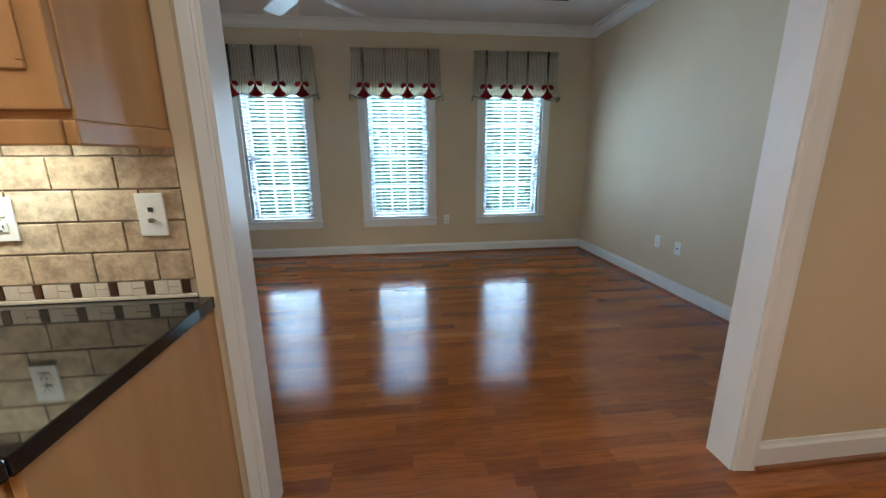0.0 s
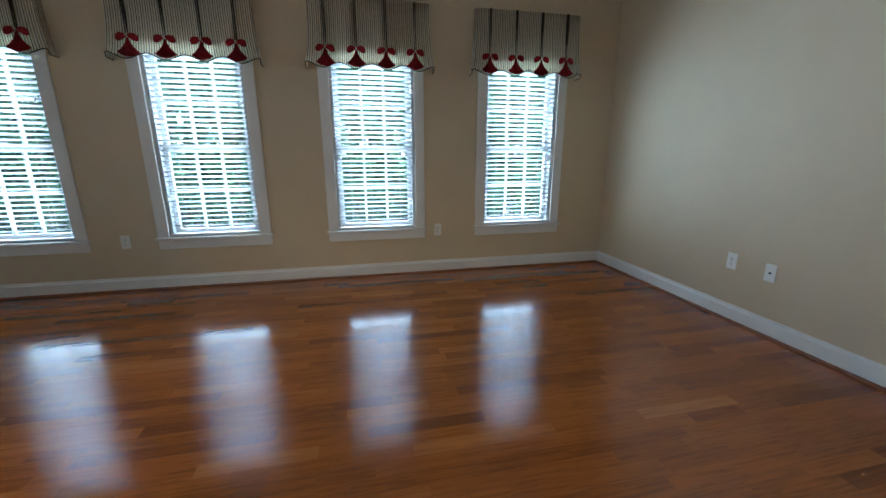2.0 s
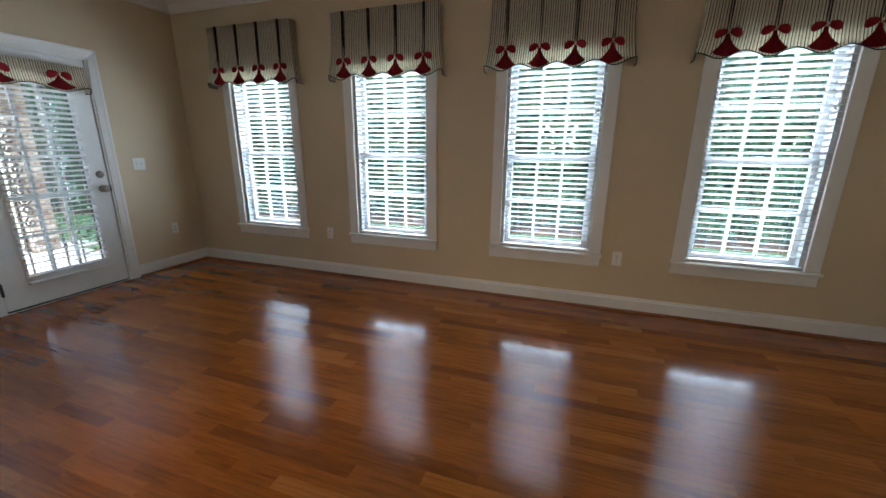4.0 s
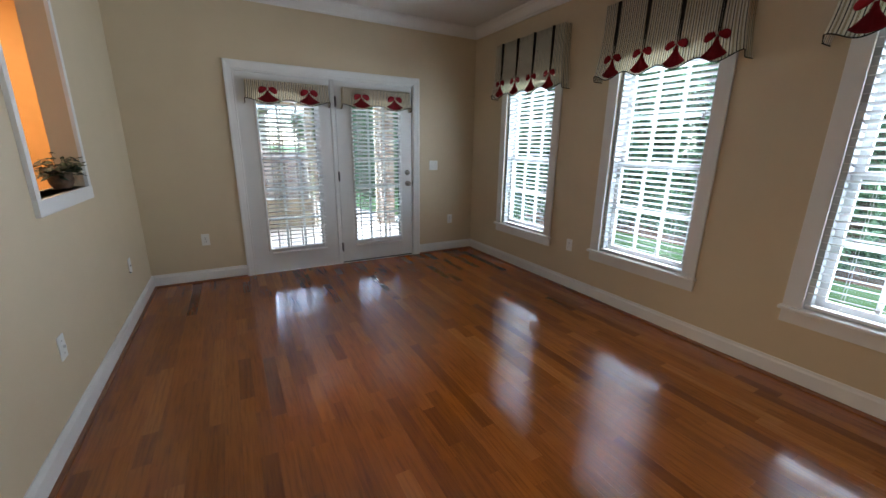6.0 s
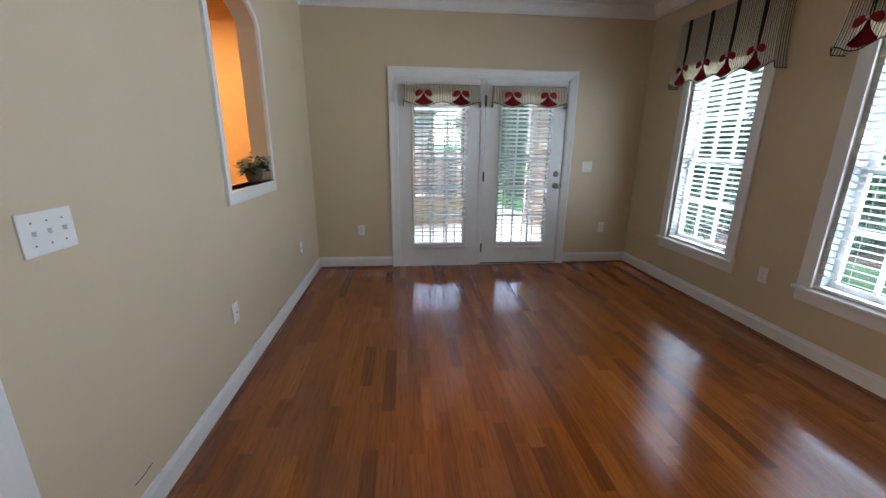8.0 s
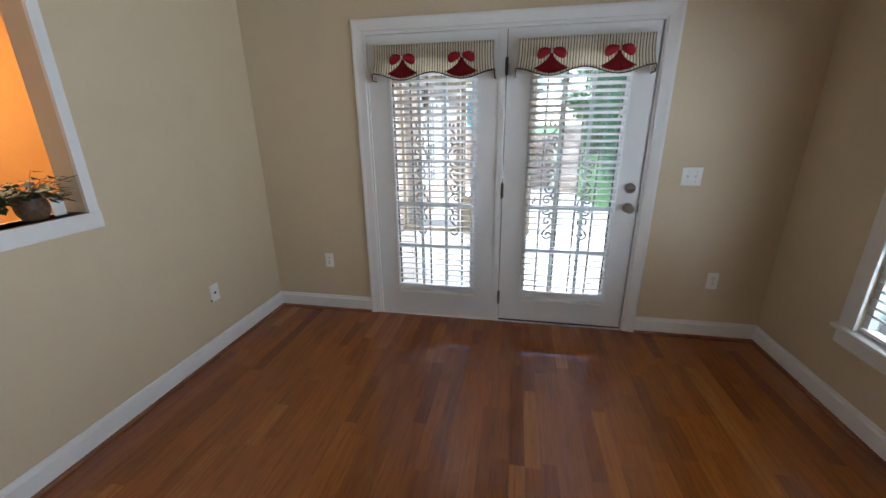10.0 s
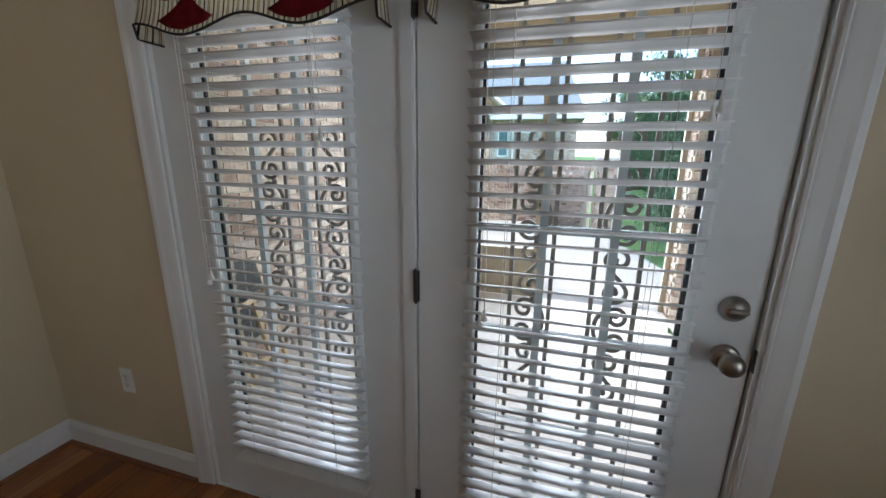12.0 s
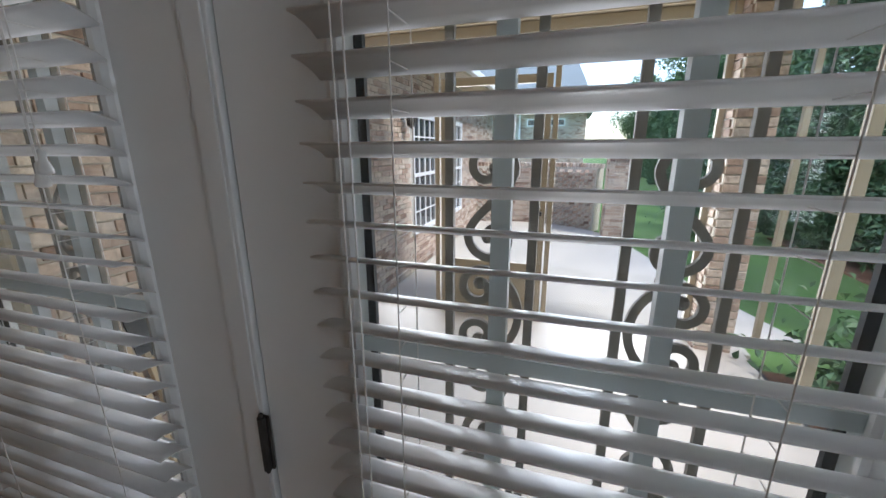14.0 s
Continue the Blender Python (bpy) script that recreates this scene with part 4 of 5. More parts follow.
def brick_face(parent, fn, length, height, z0, count, holes=(), near=None, proud=0.012, bl=0.203, bh=0.0677):
    """Courses of bricks on the face given by fn(s) -> (x, y, angle); the first `count` are objects, the rest one mesh."""
    made, rest = 0, []
    k = 0
    z = z0
    while z + bh < z0 + height + 0.02:
        s = -(k % 2) * bl / 2
        while s < length:
            a, b2 = max(s, 0), min(s + bl, length)
            s += bl
            if b2 - a < 0.04:
                continue
            if any(b2 > h0 and a < h1 and z + bh > v0 and z < v1 for h0, h1, v0, v1 in holes):
                continue
            m = (a + b2) / 2
            x, y, ang = fn(m)
            if made < count and (near is None or near(m, z)):
                o = new("brick", brick_mesh(b2 - a - 0.009, 0.03, bh - 0.010))
                o.parent = parent
                o.matrix_basis = pose(x, y, z + bh / 2, 0, 0, ang)
                o.location.z += random.uniform(-0.001, 0.001)
                made += 1
            else:
                rest.append((x, y, z + bh / 2, ang, b2 - a - 0.009))
        z += bh
        k += 1
    if rest:
        verts, faces = [], []
        for x, y, zz, ang, l in rest:
            c, s2 = math.cos(radians(ang)), math.sin(radians(ang))
            o = len(verts)
            j = random.uniform(-0.002, 0.003)
            for dx in (-l / 2, l / 2):
                for dy in (-0.015 - j, 0.015 + j):
                    for dz in (-bh / 2 + 0.005, bh / 2 - 0.005):
                        verts.append((x + dx * c - dy * s2, y + dx * s2 + dy * c, zz + dz))
            faces += [tuple(o + i for i in q) for q in ((0, 1, 3, 2), (4, 6, 7, 5), (0, 4, 5, 1), (2, 3, 7, 6), (1, 5, 7, 3), (0, 2, 6, 4))]
        me = bpy.data.meshes.new("brick_courses")
        me.from_pydata(verts, [], faces)
        me.materials.append(BRICK)
        o = new("brick_courses", me)
        o.parent = parent
        tagged(o, kind="stuff")


# the house wing that bounds the porch and patio
WY = 0.13
wing = structure("wall_wing", boxes((-11.0, -TH - 0.001, -3.0, WY, GZ - 0.1, 2.64)), MORTAR, "brick wing of the house along the porch")
# windows of the wing
for i, x in enumerate((-5.3, -6.9)):
    w = tagged(new(f"window_{5 + i}"), "white window with a divided sash in the brick wing", kind="structure")
    w.location = (x, WY, 0)
    part("window_frame", boxes((-0.55, -0.48, 0.0, 0.05, 0.25, 2.0), (0.48, 0.55, 0.0, 0.05, 0.25, 2.0), (-0.48, 0.48, 0.0, 0.05, 1.93, 2.0), (-0.48, 0.48, 0.0, 0.05, 0.25, 0.32), (-0.48, 0.48, 0.0, 0.045, 1.10, 1.15)), VINYL, w)
    part("pane", boxes((-0.48, 0.48, 0.004, 0.012, 0.32, 1.93)), DARKGLASS, w)
    bm = bmesh.new()
    for k in (1, 2, 3):
        box(bm, -0.48 + 0.24 * k - 0.01, -0.48 + 0.24 * k + 0.01, 0.014, 0.03, 0.32, 1.93)
    for z in (0.58, 0.84, 1.41, 1.67):
        box(bm, -0.48, 0.48, 0.0305, 0.036, z - 0.01, z + 0.01)
    part("muntins", bm, VINYL, w)
lan = thing("wall_lantern", (-4.45, WY + 0.016, 1.95), "black carriage lantern on the brick wing", "lantern")
part("bracket", boxes((-0.04, 0.04, 0, 0.02, -0.08, 0.10), (-0.01, 0.01, 0.02, 0.14, 0.10, 0.12), bevel=0.002), BRONZE, lan)
bm = bmesh.new(); lathe(bm, [(0.002, 0.11), (0.02, 0.10), (0.09, 0.04), (0.085, 0.035), (0.055, -0.16), (0.02, -0.18), (0.002, -0.2)], 6, at=(0, 0.14, 0))
part("cage", bm, BRONZE, lan)
bm = bmesh.new(); lathe(bm, [(0.002, 0.03), (0.062, 0.028), (0.042, -0.15), (0.002, -0.152)], 6, at=(0, 0.14, 0.0))
structure("wing_roof", boxes((-11.2, -3.5, -3.2, 0.62, 2.64, 2.78)), TANWOOD, "tan eave of the wing")
bm = bmesh.new()
vs = [bm.verts.new(p) for p in ((-11.2, 0.66, 2.78), (-3.72, 0.66, 2.78), (-3.72, -3.2, 4.8), (-11.2, -3.2, 4.8))]
bm.faces.new(vs); bmesh.ops.solidify(bm, geom=bm.faces[:], thickness=0.06)
structure("wing_roof", bm, SHINGLE, "grey shingle roof of the wing")
structure("gutter", boxes((-11.2, -3.72, 0.62, 0.72, 2.68, 2.79), bevel=0.01), VINYL, "white gutter along the eave")

# ---- porch ----
structure("porch_beam", boxes((-3.28, -3.12, 0.16, 3.95, 2.53, 2.72), (-3.12, -TH, 3.68, 3.82, 2.53, 2.72)), TANWOOD, "tan painted porch beam")
bm = bmesh.new()
for k in range(30):
    x = -3.45 + k * 0.115
    if x + 0.11 > -TH - 0.002:
        break
    box(bm, x, x + 0.111, 0.14, 3.98, 2.722, 2.738)
box(bm, -3.6, -TH - 0.002, 0.14, 4.2, 2.74, 2.78)
structure("porch_ceiling", bm, TANWOOD, "tan beadboard porch ceiling")
structure("house_wall_outside", boxes((-TH - 0.02, -TH - 0.0005, 3.0, 3.74, GZ, 2.9), (-TH, 7.2, W + TH, W + TH + 0.02, GZ - 0.1, 0.40)), MORTAR, "brick base of the house outside")
structure("porch_roof", boxes((-3.7, -TH - 0.001, 0.1, 4.3, 2.79, 2.88)), SHINGLE, "grey shingle porch roof")
pil = structure("porch_pillar", boxes((-3.37, -3.03, 3.40, 3.67, GZ, 2.53)), MORTAR, "brick corner pillar of the porch")


def post(y, x=-3.2, z1=2.53, w=0.045):
    return boxes((x - w / 2, x + w / 2, y - w / 2, y + w / 2, -0.1495, z1), bevel=0.003)


sd = thing("screen_door", (0, 0, 0), "tan metal screen door frame with a kick panel", "screen door")
part("stile", boxes((-3.225, -3.185, 1.10, 1.175, -0.145, 2.12), bevel=0.003), TAN, sd)
part("stile", boxes((-3.225, -3.185, 2.025, 2.10, -0.145, 2.12), bevel=0.003), TAN, sd)
part("top_rail", boxes((-3.222, -3.188, 1.175, 2.025, 2.05, 2.12)), TAN, sd)
part("kick_panel", boxes((-3.218, -3.192, 1.175, 2.025, -0.14, 0.42)), TAN, sd)
part("panel_frame", boxes((-3.226, -3.219, 1.18, 2.02, -0.06, -0.03), (-3.1915, -3.184, 1.18, 2.02, -0.06, -0.03)), TAN, sd)
part("door_handle", boxes((-3.18, -3.15, 2.05, 2.07, 0.90, 0.94), bevel=0.004), DARK, sd)
fr = thing("porch_screen_frame", (0, 0, 0), "tan metal frame of the porch screens", "frame")
for y in (0.20, 1.06, 2.14, 3.36, 3.90):
    part("post", post(y), TAN, fr)
part("post", boxes((-2.21, -2.15, 3.69, 3.75, -0.1495, 2.53), bevel=0.004), TAN, fr)
part("post", boxes((-0.62, -0.54, 3.68, 3.76, -0.1495, 2.53), bevel=0.004), TAN, fr)
part("head_rail", boxes((-3.222, -3.178, 0.223, 3.33, 2.44, 2.525)), TAN, fr)
part("sill_rail", boxes((-3.222, -3.178, 0.223, 1.03, -0.1495, -0.10)), TAN, fr)

# leaning folded chair against the brick wing
fc = thing("folding_chair", pose(-0.98, 0.30, -0.149, 14, 0, 4), "folded tan wooden chair with black fabric leaning on the brick", "chair")
for x in (-0.20, -0.10, 0.10, 0.20):
    part("leg", boxes((x - 0.016, x + 0.016, -0.02 + 0.04 * (abs(x) > 0.15), 0.01 + 0.04 * (abs(x) > 0.15), 0, 1.12 if abs(x) > 0.15 else 0.95), bevel=0.004), WOODF, fc)
for z in (0.12, 0.55, 0.98):
    part("crossbar", boxes((-0.18, 0.18, 0.022, 0.045, z, z + 0.035), bevel=0.003), WOODF, fc)
part("seat", boxes((-0.08, 0.08, -0.015, -0.003, 0.30, 0.72), bevel=0.003), BLACKF, fc, "black fabric seat")
part("backrest", boxes((-0.18, 0.18, 0.050, 0.058, 0.62, 0.95), bevel=0.003), BLACKF, fc, "black fabric back")

# ---- iron scroll panels of the storm doors ----
def spiral(cx, cz, r0, a0, turns, sgn, n=22, shrink=0.78):
    out = []
    for i in range(n + 1):
        f = i / n
        a = a0 + sgn * turns * 2 * math.pi * f
        r = r0 * (1 - shrink * f)
        out.append((cx + r * math.cos(a), cz + r * math.sin(a)))
    return out


def ribbon(bm, pts, x, w=0.011, d=0.008):
    n = len(pts)
    rings = []
    for i, (y, z) in enumerate(pts):
        a, b2 = Vector(pts[max(0, i - 1)]), Vector(pts[min(n - 1, i + 1)])
        t = (b2 - a).normalized()
        nn = Vector((-t.y, t.x)) * w / 2
        rings.append([bm.verts.new((x - d, y + nn.x, z + nn.y)), bm.verts.new((x, y + nn.x, z + nn.y)), bm.verts.new((x, y - nn.x, z - nn.y)), bm.verts.new((x - d, y - nn.x, z - nn.y))])
    for r, s in zip(rings, rings[1:]):
        for k in range(4):
            bm.faces.new((r[k], r[(k + 1) % 4], s[(k + 1) % 4], s[k]))
    bm.faces.new(rings[0]), bm.faces.new(list(reversed(rings[-1])))


def s_scroll(bm, yc, z0, z1, flip):
    """An S of two opposed spirals joined by a sweep."""
    r = 0.037
    ct, cb = z1 - r, z0 + r
    s = 1 if flip else -1
    top = spiral(yc + s * 0.004, ct, r, math.pi if s > 0 else 0, 1.0, -1 if s > 0 else 1)
    bot = spiral(yc - s * 0.004, cb, r, 0 if s > 0 else math.pi, 1.0, -1 if s > 0 else 1)
    mid = []
    p0, p1 = Vector(top[0]), Vector(bot[0])
    for i in range(1, 14):
        f = i / 14
        e = f * f * (3 - 2 * f)
        mid.append((p0.x + (p1.x - p0.x) * e, p0.y + (p1.y - p0.y) * f))
    ribbon(bm, list(reversed(top)) + mid + bot, -0.13, 0.012)
    for pth in (top, bot):
        bmesh.ops.create_uvsphere(bm, u_segments=8, v_segments=6, radius=0.009, matrix=Matrix.Translation((-0.134, pth[-1][0], pth[-1][1])))


def c_scroll(bm, yc, z0, z1, flip):
    """Two curls joined by one bowed back."""
    s = 1 if flip else -1
    r = 0.031
    y0 = yc - s * 0.014
    zm, hb = (z0 + z1) / 2, (z1 - z0) / 2
    back = [(y0 + s * 0.060 * math.cos(a), zm + hb * math.sin(a)) for a in (math.pi * (0.5 - i / 16) for i in range(1, 16))]
    top = spiral(y0, z1 - r, r, math.pi / 2, 1.0, s, 26, 0.72)
    bot = spiral(y0, z0 + r, r, -math.pi / 2, 1.0, -s, 26, 0.72)
    ribbon(bm, list(reversed(top)) + back + bot, -0.13, 0.012)
    for pth in (top, bot):
        bmesh.ops.create_uvsphere(bm, u_segments=8, v_segments=6, radius=0.010, matrix=Matrix.Translation((-0.134, pth[-1][0], pth[-1][1])))


def scroll_panel(yc, label, flip):
    p = thing("iron_scroll_panel", (0, 0, 0), label, "grille", "iron scroll panels outside the french door")
    for y in (-0.061, 0.061):
        part("bar", boxes((-0.140, -0.128, yc + y - 0.0065, yc + y + 0.0065, -0.145, 2.10), bevel=0.001), SCROLLM, p)
    z = 1.515
    for i in range(5):
        bm = bmesh.new()
        if i % 2:
            c_scroll(bm, yc, z - 0.138, z, flip)
        else:
            s_scroll(bm, yc, z - 0.174, z, not flip)
        part("scroll", bm, SCROLLM, p)
        z -= 0.138 if i % 2 else 0.174
        if i < 4:
            bm = bmesh.new()
            lathe(bm, [(0.002, -0.010), (0.008, -0.007), (0.010, 0), (0.008, 0.007), (0.002, 0.010)], 8, at=(-0.134, yc + (0.012 if flip else -0.012), z - 0.006))
            part("collar", bm, SCROLLM, p)
        z -= 0.012
    return p


for y, flip in ((1.222, True), (1.470, False), (2.157, True), (2.400, False)):
    scroll_panel(y, "taupe iron scroll panel outside the glazed door", flip)
sf = thing("storm_door_frame", (0, 0, 0), "tan metal storm door frame outside the french door", "frame")
for y0, y1 in ((0.93, 0.985), (1.70, 1.755), (1.85, 1.915), (2.62, 2.70)):
    part("stile", boxes((-0.150, -0.122, y0, y1, -0.149, 2.10), bevel=0.002), TAN, sf)
for a, b2 in ((0.985, 1.70), (1.915, 2.62)):
    part("rail", boxes((-0.150, -0.142, a, b2, 2.03, 2.10), bevel=0.002), TAN, sf)
    part("rail", boxes((-0.150, -0.142, a, b2, -0.149, 0.02), bevel=0.002), TAN, sf)

# curved brick garden wall and its pillar
def cpt(s):
    """A point on the curved wall, s metres from the pillar."""
    a = radians(52) + s / R
    return (cx - R * math.sin(a) + 0.25, cy + R * math.cos(a))


gw = structure("garden_wall", bmesh.new(), MORTAR, "curved brick garden wall with a brick coping")
bm = bmesh.new()
glen = R * radians(100)
ring = []
for i in range(41):
    s = glen * i / 40
    a = radians(52) + s / R
    n2 = Vector((-math.sin(a), math.cos(a)))
    p = Vector(cpt(s))
    ring.append([bm.verts.new((p.x + n2.x * q, p.y + n2.y * q, z)) for q, z in ((0.012, GZ - 0.1), (0.012, 1.08), (0.28, 1.08), (0.28, GZ - 0.1))])
for r0, r1 in zip(ring, ring[1:]):
    for k in range(4):
        bm.faces.new((r0[k], r0[(k + 1) % 4], r1[(k + 1) % 4], r1[k]))
bm.faces.new(ring[0]), bm.faces.new(list(reversed(ring[-1])))
bmesh.ops.recalc_face_normals(bm, faces=bm.faces)
bm.to_mesh(gw.data); bm.free()
gp = structure("garden_pillar", boxes((-8.56, -8.04, 3.08, 3.60, GZ - 0.1, 1.33)), MORTAR, "square brick pillar of the garden wall")
structure("pillar_cap", boxes((-8.62, -7.98, 3.02, 3.66, 1.33, 1.41), bevel=0.015), CAP, "limestone cap on the brick pillar")

# neighbouring house
nh = thing("neighbour_house", (0, 0, 0), "brick neighbouring house with a grey shingle roof", "house")
part("wall", boxes((-34, -25, -14, 3.2, GZ - 0.2, 3.78)), MORTAR, nh, "brick wall")
bm = bmesh.new()
eave = [(-24.5, -14.5, 3.78), (-24.5, 3.7, 3.78), (-34.5, 3.7, 3.78), (-34.5, -14.5, 3.78)]
rid = [(-29.5, -9.5, 7.9), (-29.5, 2.2, 7.9)]
v = [bm.verts.new(p) for p in eave + rid]
for f in ((0, 1, 5, 4), (1, 2, 5), (2, 3, 4, 5), (3, 0, 4), (0, 3, 2, 1)):
    bm.faces.new([v[i] for i in f])
part("roof", bm, SHINGLE, nh, "grey shingle hip roof")
part("fascia", boxes((-24.5, -24.35, -14.5, 3.7, 3.60, 3.82)), VINYL, nh)
for y0, y1, z0, z1, sh in ((-1.7, -1.0, 1.3, 3.0, True), (-0.3, 0.6, 2.8, 3.25, False), (1.1, 2.0, 2.8, 3.25, False)):
    w = part("window", boxes((-24.99, -24.93, y0, y1, z0, z1)), VINYL, nh)
    part("pane", boxes((-24.93, -24.92, y0 + 0.08, y1 - 0.08, z0 + 0.08, z1 - 0.08)), SHUTTER if sh else DARKGLASS, w)
part("downspout", boxes((-24.99, -24.88, -0.78, -0.68, GZ, 3.6)), VINYL, nh)


# ---- trees and hedges ----
def crown_leaves(name, shape, count, size, material, seed, parent):
    """Many small folded sprays scattered in a shell given by shape(u, v) -> point."""
    rnd = random.Random(seed)
    verts, faces = [], []
    for _ in range(count):
        p = shape(rnd)
        d = Vector((rnd.gauss(0, 1), rnd.gauss(0, 1), rnd.gauss(0, 0.8))).normalized()
        s = d.cross(Vector((rnd.gauss(0, 1), rnd.gauss(0, 1), rnd.gauss(0, 1)))).normalized()
        l = size * rnd.uniform(0.6, 1.4)
        o = len(verts)
        n = d.cross(s) * l * 0.18
        verts += [p - d * l * 0.5, p + s * l * 0.26 + n, p + d * l * 0.5, p - s * l * 0.26 + n]
        faces += [(o, o + 1, o + 2), (o, o + 2, o + 3)]
    me = bpy.data.meshes.new(name)
    me.from_pydata([tuple(q) for q in verts], [], faces)
    me.materials.append(material)
    ob = new(name, me)
    ob.parent = parent
    return tagged(ob, kind="stuff")


def trunk(bm, h, r, seed, spread):
    rnd = random.Random(seed)
    tube(bm, [(0, 0, 0), (0.03, 0.02, h * 0.4), (0.0, 0.05, h * 0.8), (0.02, 0.03, h)], [r, r * 0.75, r * 0.4, r * 0.15], 8)
    for k in range(12):
        a, z = rnd.uniform(0, 6.28), h * rnd.uniform(0.25, 0.9)
        l = spread * rnd.uniform(0.5, 0.9)
        tube(bm, [(0, 0, z), (l * 0.5 * math.cos(a), l * 0.5 * math.sin(a), z + 0.2 * l), (l * math.cos(a), l * math.sin(a), z + 0.5 * l)], [r * 0.3, r * 0.18, r * 0.05], 5)


def arborvitae(place, h, r, seed, label, count=9000, size=0.13):
    t = thing("arborvitae", place, label, "evergreen tree", "evergreens along the lawn")
    bm = bmesh.new(); trunk(bm, h * 0.92, 0.09, seed, r * 0.7)
    part("trunk", bm, BARK, t)
    def shape(rnd):
        z = rnd.random() ** 1.15
        a = rnd.uniform(0, 2 * math.pi)
        env = r * (1 - z) ** 0.55 * (0.55 + 0.45 * min(1, z * 6 + 0.3)) * (1 + 0.16 * math.sin(a * 5 + z * 17 + seed) + 0.10 * math.sin(a * 11 - z * 31))
        q = env * rnd.uniform(0.62, 1.0)
        return Vector((q * math.cos(a), q * math.sin(a), 0.12 + z * h))
    crown_leaves("crown", shape, count, size, LEAF, seed, t)
    return t


def broadleaf(place, h, r, seed, label, count=11000, size=0.20):
    t = thing("broadleaf_tree", place, label, "tree", "trees behind the hedge")
    bm = bmesh.new(); trunk(bm, h * 0.85, 0.16, seed, r)
    part("trunk", bm, BARK, t)
    rr = random.Random(seed + 5)
    lumps = [(Vector((rr.uniform(-r, r) * 0.75, rr.uniform(-r, r) * 0.75, h * rr.uniform(0.35, 0.95))), r * rr.uniform(0.28, 0.5)) for _ in range(22)]
    def shape(rnd):
        c, q = rnd.choice(lumps)
        d = Vector((rnd.gauss(0, 1), rnd.gauss(0, 1), rnd.gauss(0, 0.8))).normalized()
        return c + d * q * rnd.uniform(0.55, 1.05)
    crown_leaves("crown", shape, count, size, LEAF2, seed, t)
    return t


a0 = arborvitae((-5.2, 6.9, GZ), 4.9, 1.0, 1, "tall dense green arborvitae standing in the mulch bed")
a1 = arborvitae((-3.6, 7.1, GZ), 4.4, 1.05, 2, "tall dense green arborvitae standing in the mulch bed")
x = -24.0
k = 0
while x < 9.5:
    if not -5.8 < x < -2.4:
        copy_thing((a0, a1)[k % 2], pose(x, (8.9 if x > -2.4 else 7.0) + 0.25 * math.sin(k * 2.1), GZ, 0, 0, 77 * k))
    x += 1.25 if x > -10 else 1.9
    k += 1
copy_thing(a1, pose(-2.1, 5.15, GZ + 0.05, 0, 0, 30) @ Matrix.Diagonal((0.55, 0.55, 0.3, 1)))
for x, y in ((-2.9, 8.2), (-1.9, 8.7), (-4.4, 8.3)):
    copy_thing(a0, pose(x, y, GZ, 0, 0, 50 * x))
b0 = broadleaf((-3.5, 13.0, GZ), 8.5, 2.8, 11, "tall leafy tree behind the hedge")
b1 = broadleaf((0.8, 12.2, GZ), 7.5, 2.6, 12, "tall leafy tree behind the hedge")
for i, (x, y) in enumerate(((4.2, 13.2), (8.0, 12.4), (11.8, 13.5), (-7.8, 13.6), (-12.5, 12.5), (-20, 13), (-30, 10.5), (-37, 8.0), (-42, 13))):
    copy_thing((b0, b1)[i % 2], pose(x, y, GZ, 0, 0, 61 * i))
sh = thing("garden_shrub", (-9.0, 5.2, GZ), "low rounded green shrub on the lawn", "shrub", "shrubs by the lawn")
bm = bmesh.new(); trunk(bm, 0.6, 0.03, 5, 0.4); part("stems", bm, BARK, sh)
crown_leaves("leaves", lambda rnd: Vector((rnd.gauss(0, 0.33), rnd.gauss(0, 0.33), 0.15 + abs(rnd.gauss(0, 0.32)))), 2500, 0.09, LEAF, 9, sh)
for x, y in ((-2.4, 4.6), (-1.3, 4.75), (-11, 5.6), (-13.5, 6.0)):
    copy_thing(sh, pose(x, y, GZ + 0.03, 0, 0, x * 50))

# ---- pieces of floor and walls, last ----
# oak strips, laid along the room
PW = 0.070
floor_ob = bpy.data.objects["floor"]
near_n, rest = 0, []
PM = {}
rnd = random.Random(4)
y = -1.49
r = 0
while y < 3.575:
    x = -0.02 - rnd.uniform(0, 0.5)
    while x < 7.2:
        l = rnd.choice((0.22, 0.28, 0.33, 0.38, 0.45, 0.52, 0.62, 0.75, 0.9))
        a, b2 = max(x, -0.005), min(x + l, 7.19)
        x += l
        if y < KY - PW and a < 2.0:
            continue
        if b2 - a < 0.03:
            continue
        if 1.1 < (a + b2) / 2 < 3.9 and 0.45 < y < 2.9 and near_n < 300 and l > 0.3:
            key = round(b2 - a, 3)
            if key not in PM:
                PM[key] = finish("plank", boxes((-key / 2 + 0.0001, key / 2 - 0.0001, 0.0001, PW - 0.0001, -0.012, 0), bevel=0.0002), FLOOR)
            o = new("plank", PM[key])
            o.parent = floor_ob
            o.location = ((a + b2) / 2, y, FZ)
            o.rotation_euler = (rnd.uniform(-0.0011, 0.0011), 0, 0)
            near_n += 1
        else:
            rest.append((a, b2, y, min(y + PW, 3.584)))
    y += PW
    r += 1
verts, faces = [], []
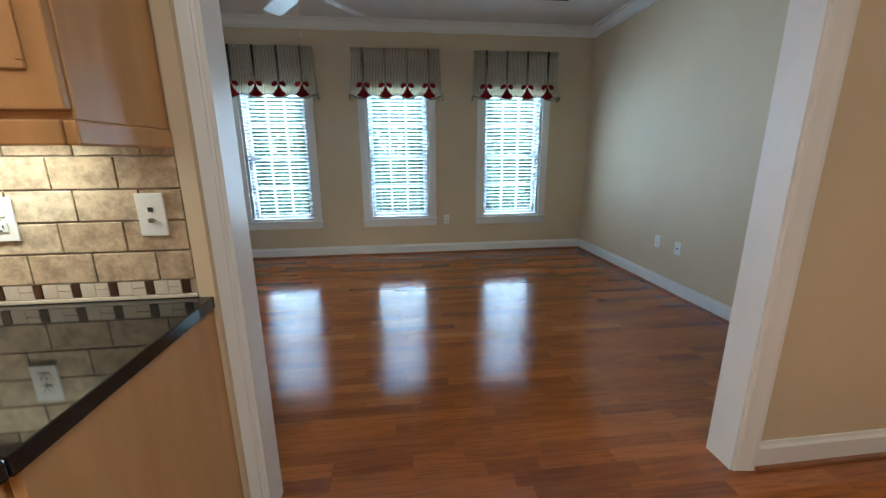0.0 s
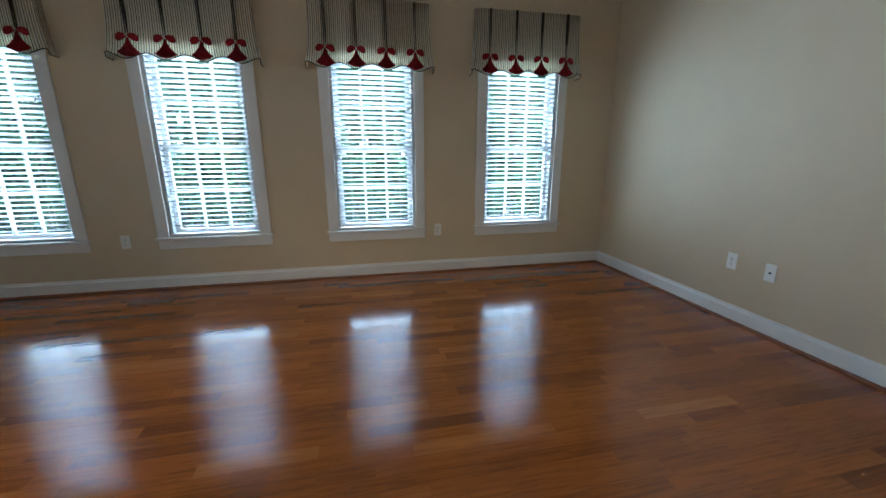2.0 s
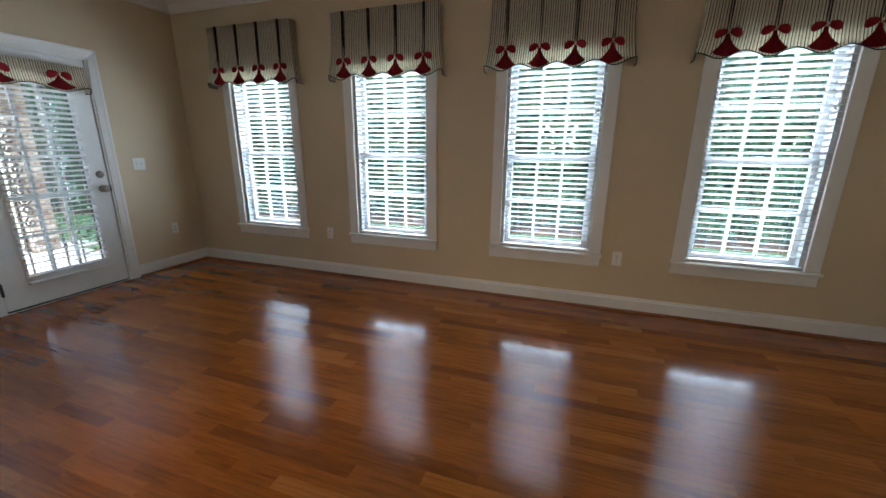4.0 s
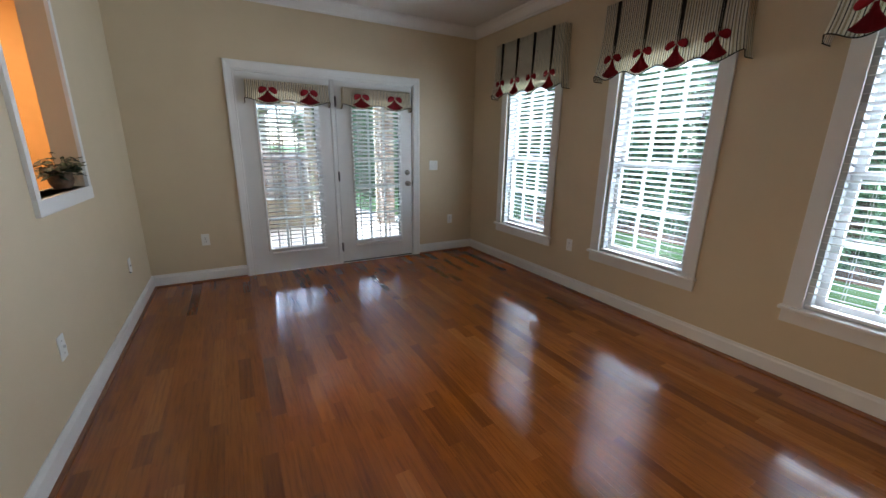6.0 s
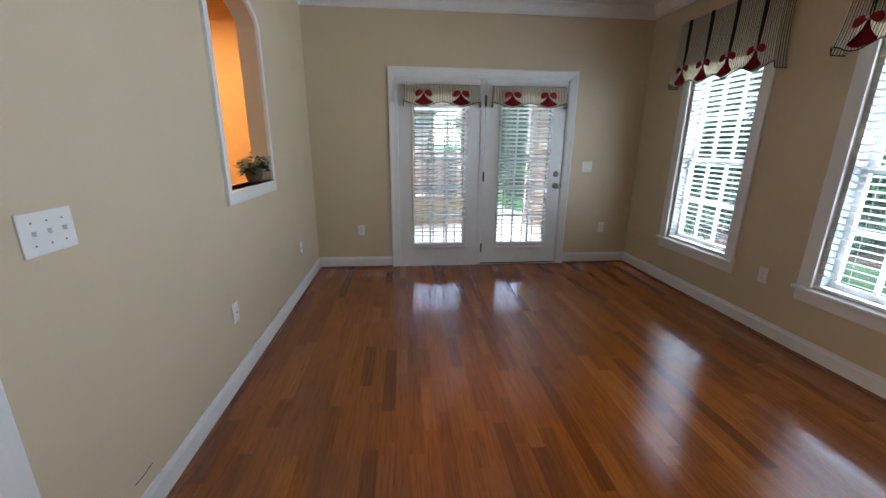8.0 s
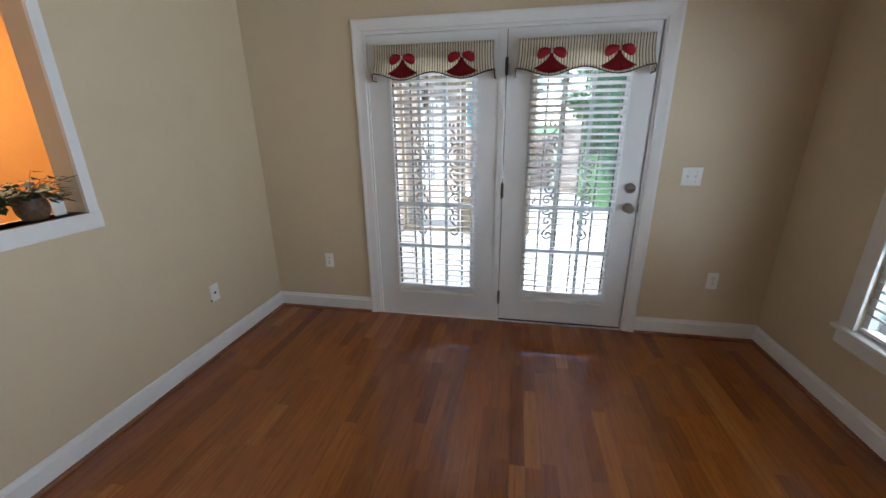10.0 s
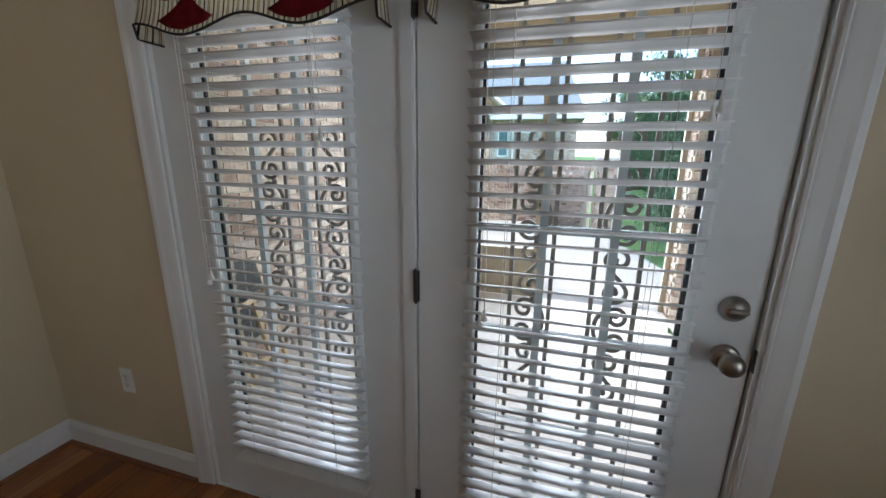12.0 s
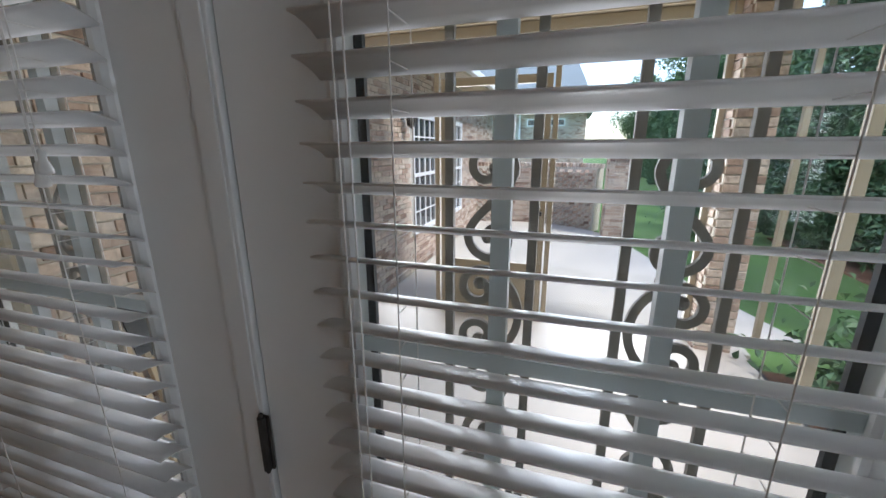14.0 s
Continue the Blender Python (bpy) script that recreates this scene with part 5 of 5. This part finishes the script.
for a, b2, y0, y1 in rest:
    o = len(verts)
    z, tl = FZ, rnd.uniform(-0.00004, 0.00004)
    e = 0.0002
    verts += [(a + 0.0001, y0 + 0.0001, z - 0.012), (b2 - 0.0001, y0 + 0.0001, z - 0.012), (b2 - 0.0001, y1 - 0.0001, z - 0.012), (a + 0.0001, y1 - 0.0001, z - 0.012)]
    verts += [(a + 0.0001, y0 + 0.0001, z - e), (b2 - 0.0001, y0 + 0.0001, z - e), (b2 - 0.0001, y1 - 0.0001, z - e), (a + 0.0001, y1 - 0.0001, z - e)]
    verts += [(a + e, y0 + e, z + tl), (b2 - e, y0 + e, z + tl), (b2 - e, y1 - e, z - tl), (a + e, y1 - e, z - tl)]
    faces += [tuple(o + i for i in q) for q in ((0, 1, 5, 4), (1, 2, 6, 5), (2, 3, 7, 6), (3, 0, 4, 7), (4, 5, 9, 8), (5, 6, 10, 9), (6, 7, 11, 10), (7, 4, 8, 11), (8, 9, 10, 11))]
me = bpy.data.meshes.new("floor_planks")
me.from_pydata(verts, [], faces)
me.materials.append(FLOOR)
o = new("floor_planks", me)
o.parent = floor_ob
tagged(o, "stained oak strips of the floor", kind="stuff")

# bricks
holes = [(5.3 - 0.56 - TH, 5.3 + 0.56 - TH, 0.23, 2.02), (6.9 - 0.56 - TH, 6.9 + 0.56 - TH, 0.23, 2.02)]
brick_face(wing, lambda s: (-TH - 0.002 - s, WY, 180), 10.8, 2.95, GZ + 0.0, 300, holes, near=lambda s, z: s < 2.6)
for i, (fx, length) in enumerate(((lambda s: (-3.03, 3.40 + s, 90), 0.27), (lambda s: (-3.37 + s, 3.40, 0), 0.34))):
    brick_face(pil, fx, length, 2.85, GZ, 75)
brick_face(gw, lambda s: (*cpt(s), -math.degrees(radians(52) + s / R)), glen, 1.34, GZ, 250, near=lambda s, z: True)
brick_face(gp, lambda s: (-8.04, 3.08 + s, 90), 0.52, 1.65, GZ, 60)
brick_face(gp, lambda s: (-8.56 + s, 3.08, 0), 0.52, 1.65, GZ, 60)
for i in range(62):
    s = glen * (i + 0.5) / 62
    a = radians(52) + s / R
    px, py = cpt(s)
    o = new("coping_brick", brick_mesh(0.069, 0.32, 0.09))
    o.parent = gw
    o.matrix_basis = pose(px - math.sin(a) * 0.135, py + math.cos(a) * 0.135, 1.125, 0, 0, -math.degrees(a))
nhw = [c for c in nh.children if c.name.startswith("wall")][0]
brick_face(nhw, lambda s: (-25.0, -6 + s, 90), 9.2, 3.95, GZ, 0, [(4.2, 5.1, 1.25, 3.05), (5.6, 6.7, 2.75, 3.3), (7.0, 8.1, 2.75, 3.3)])
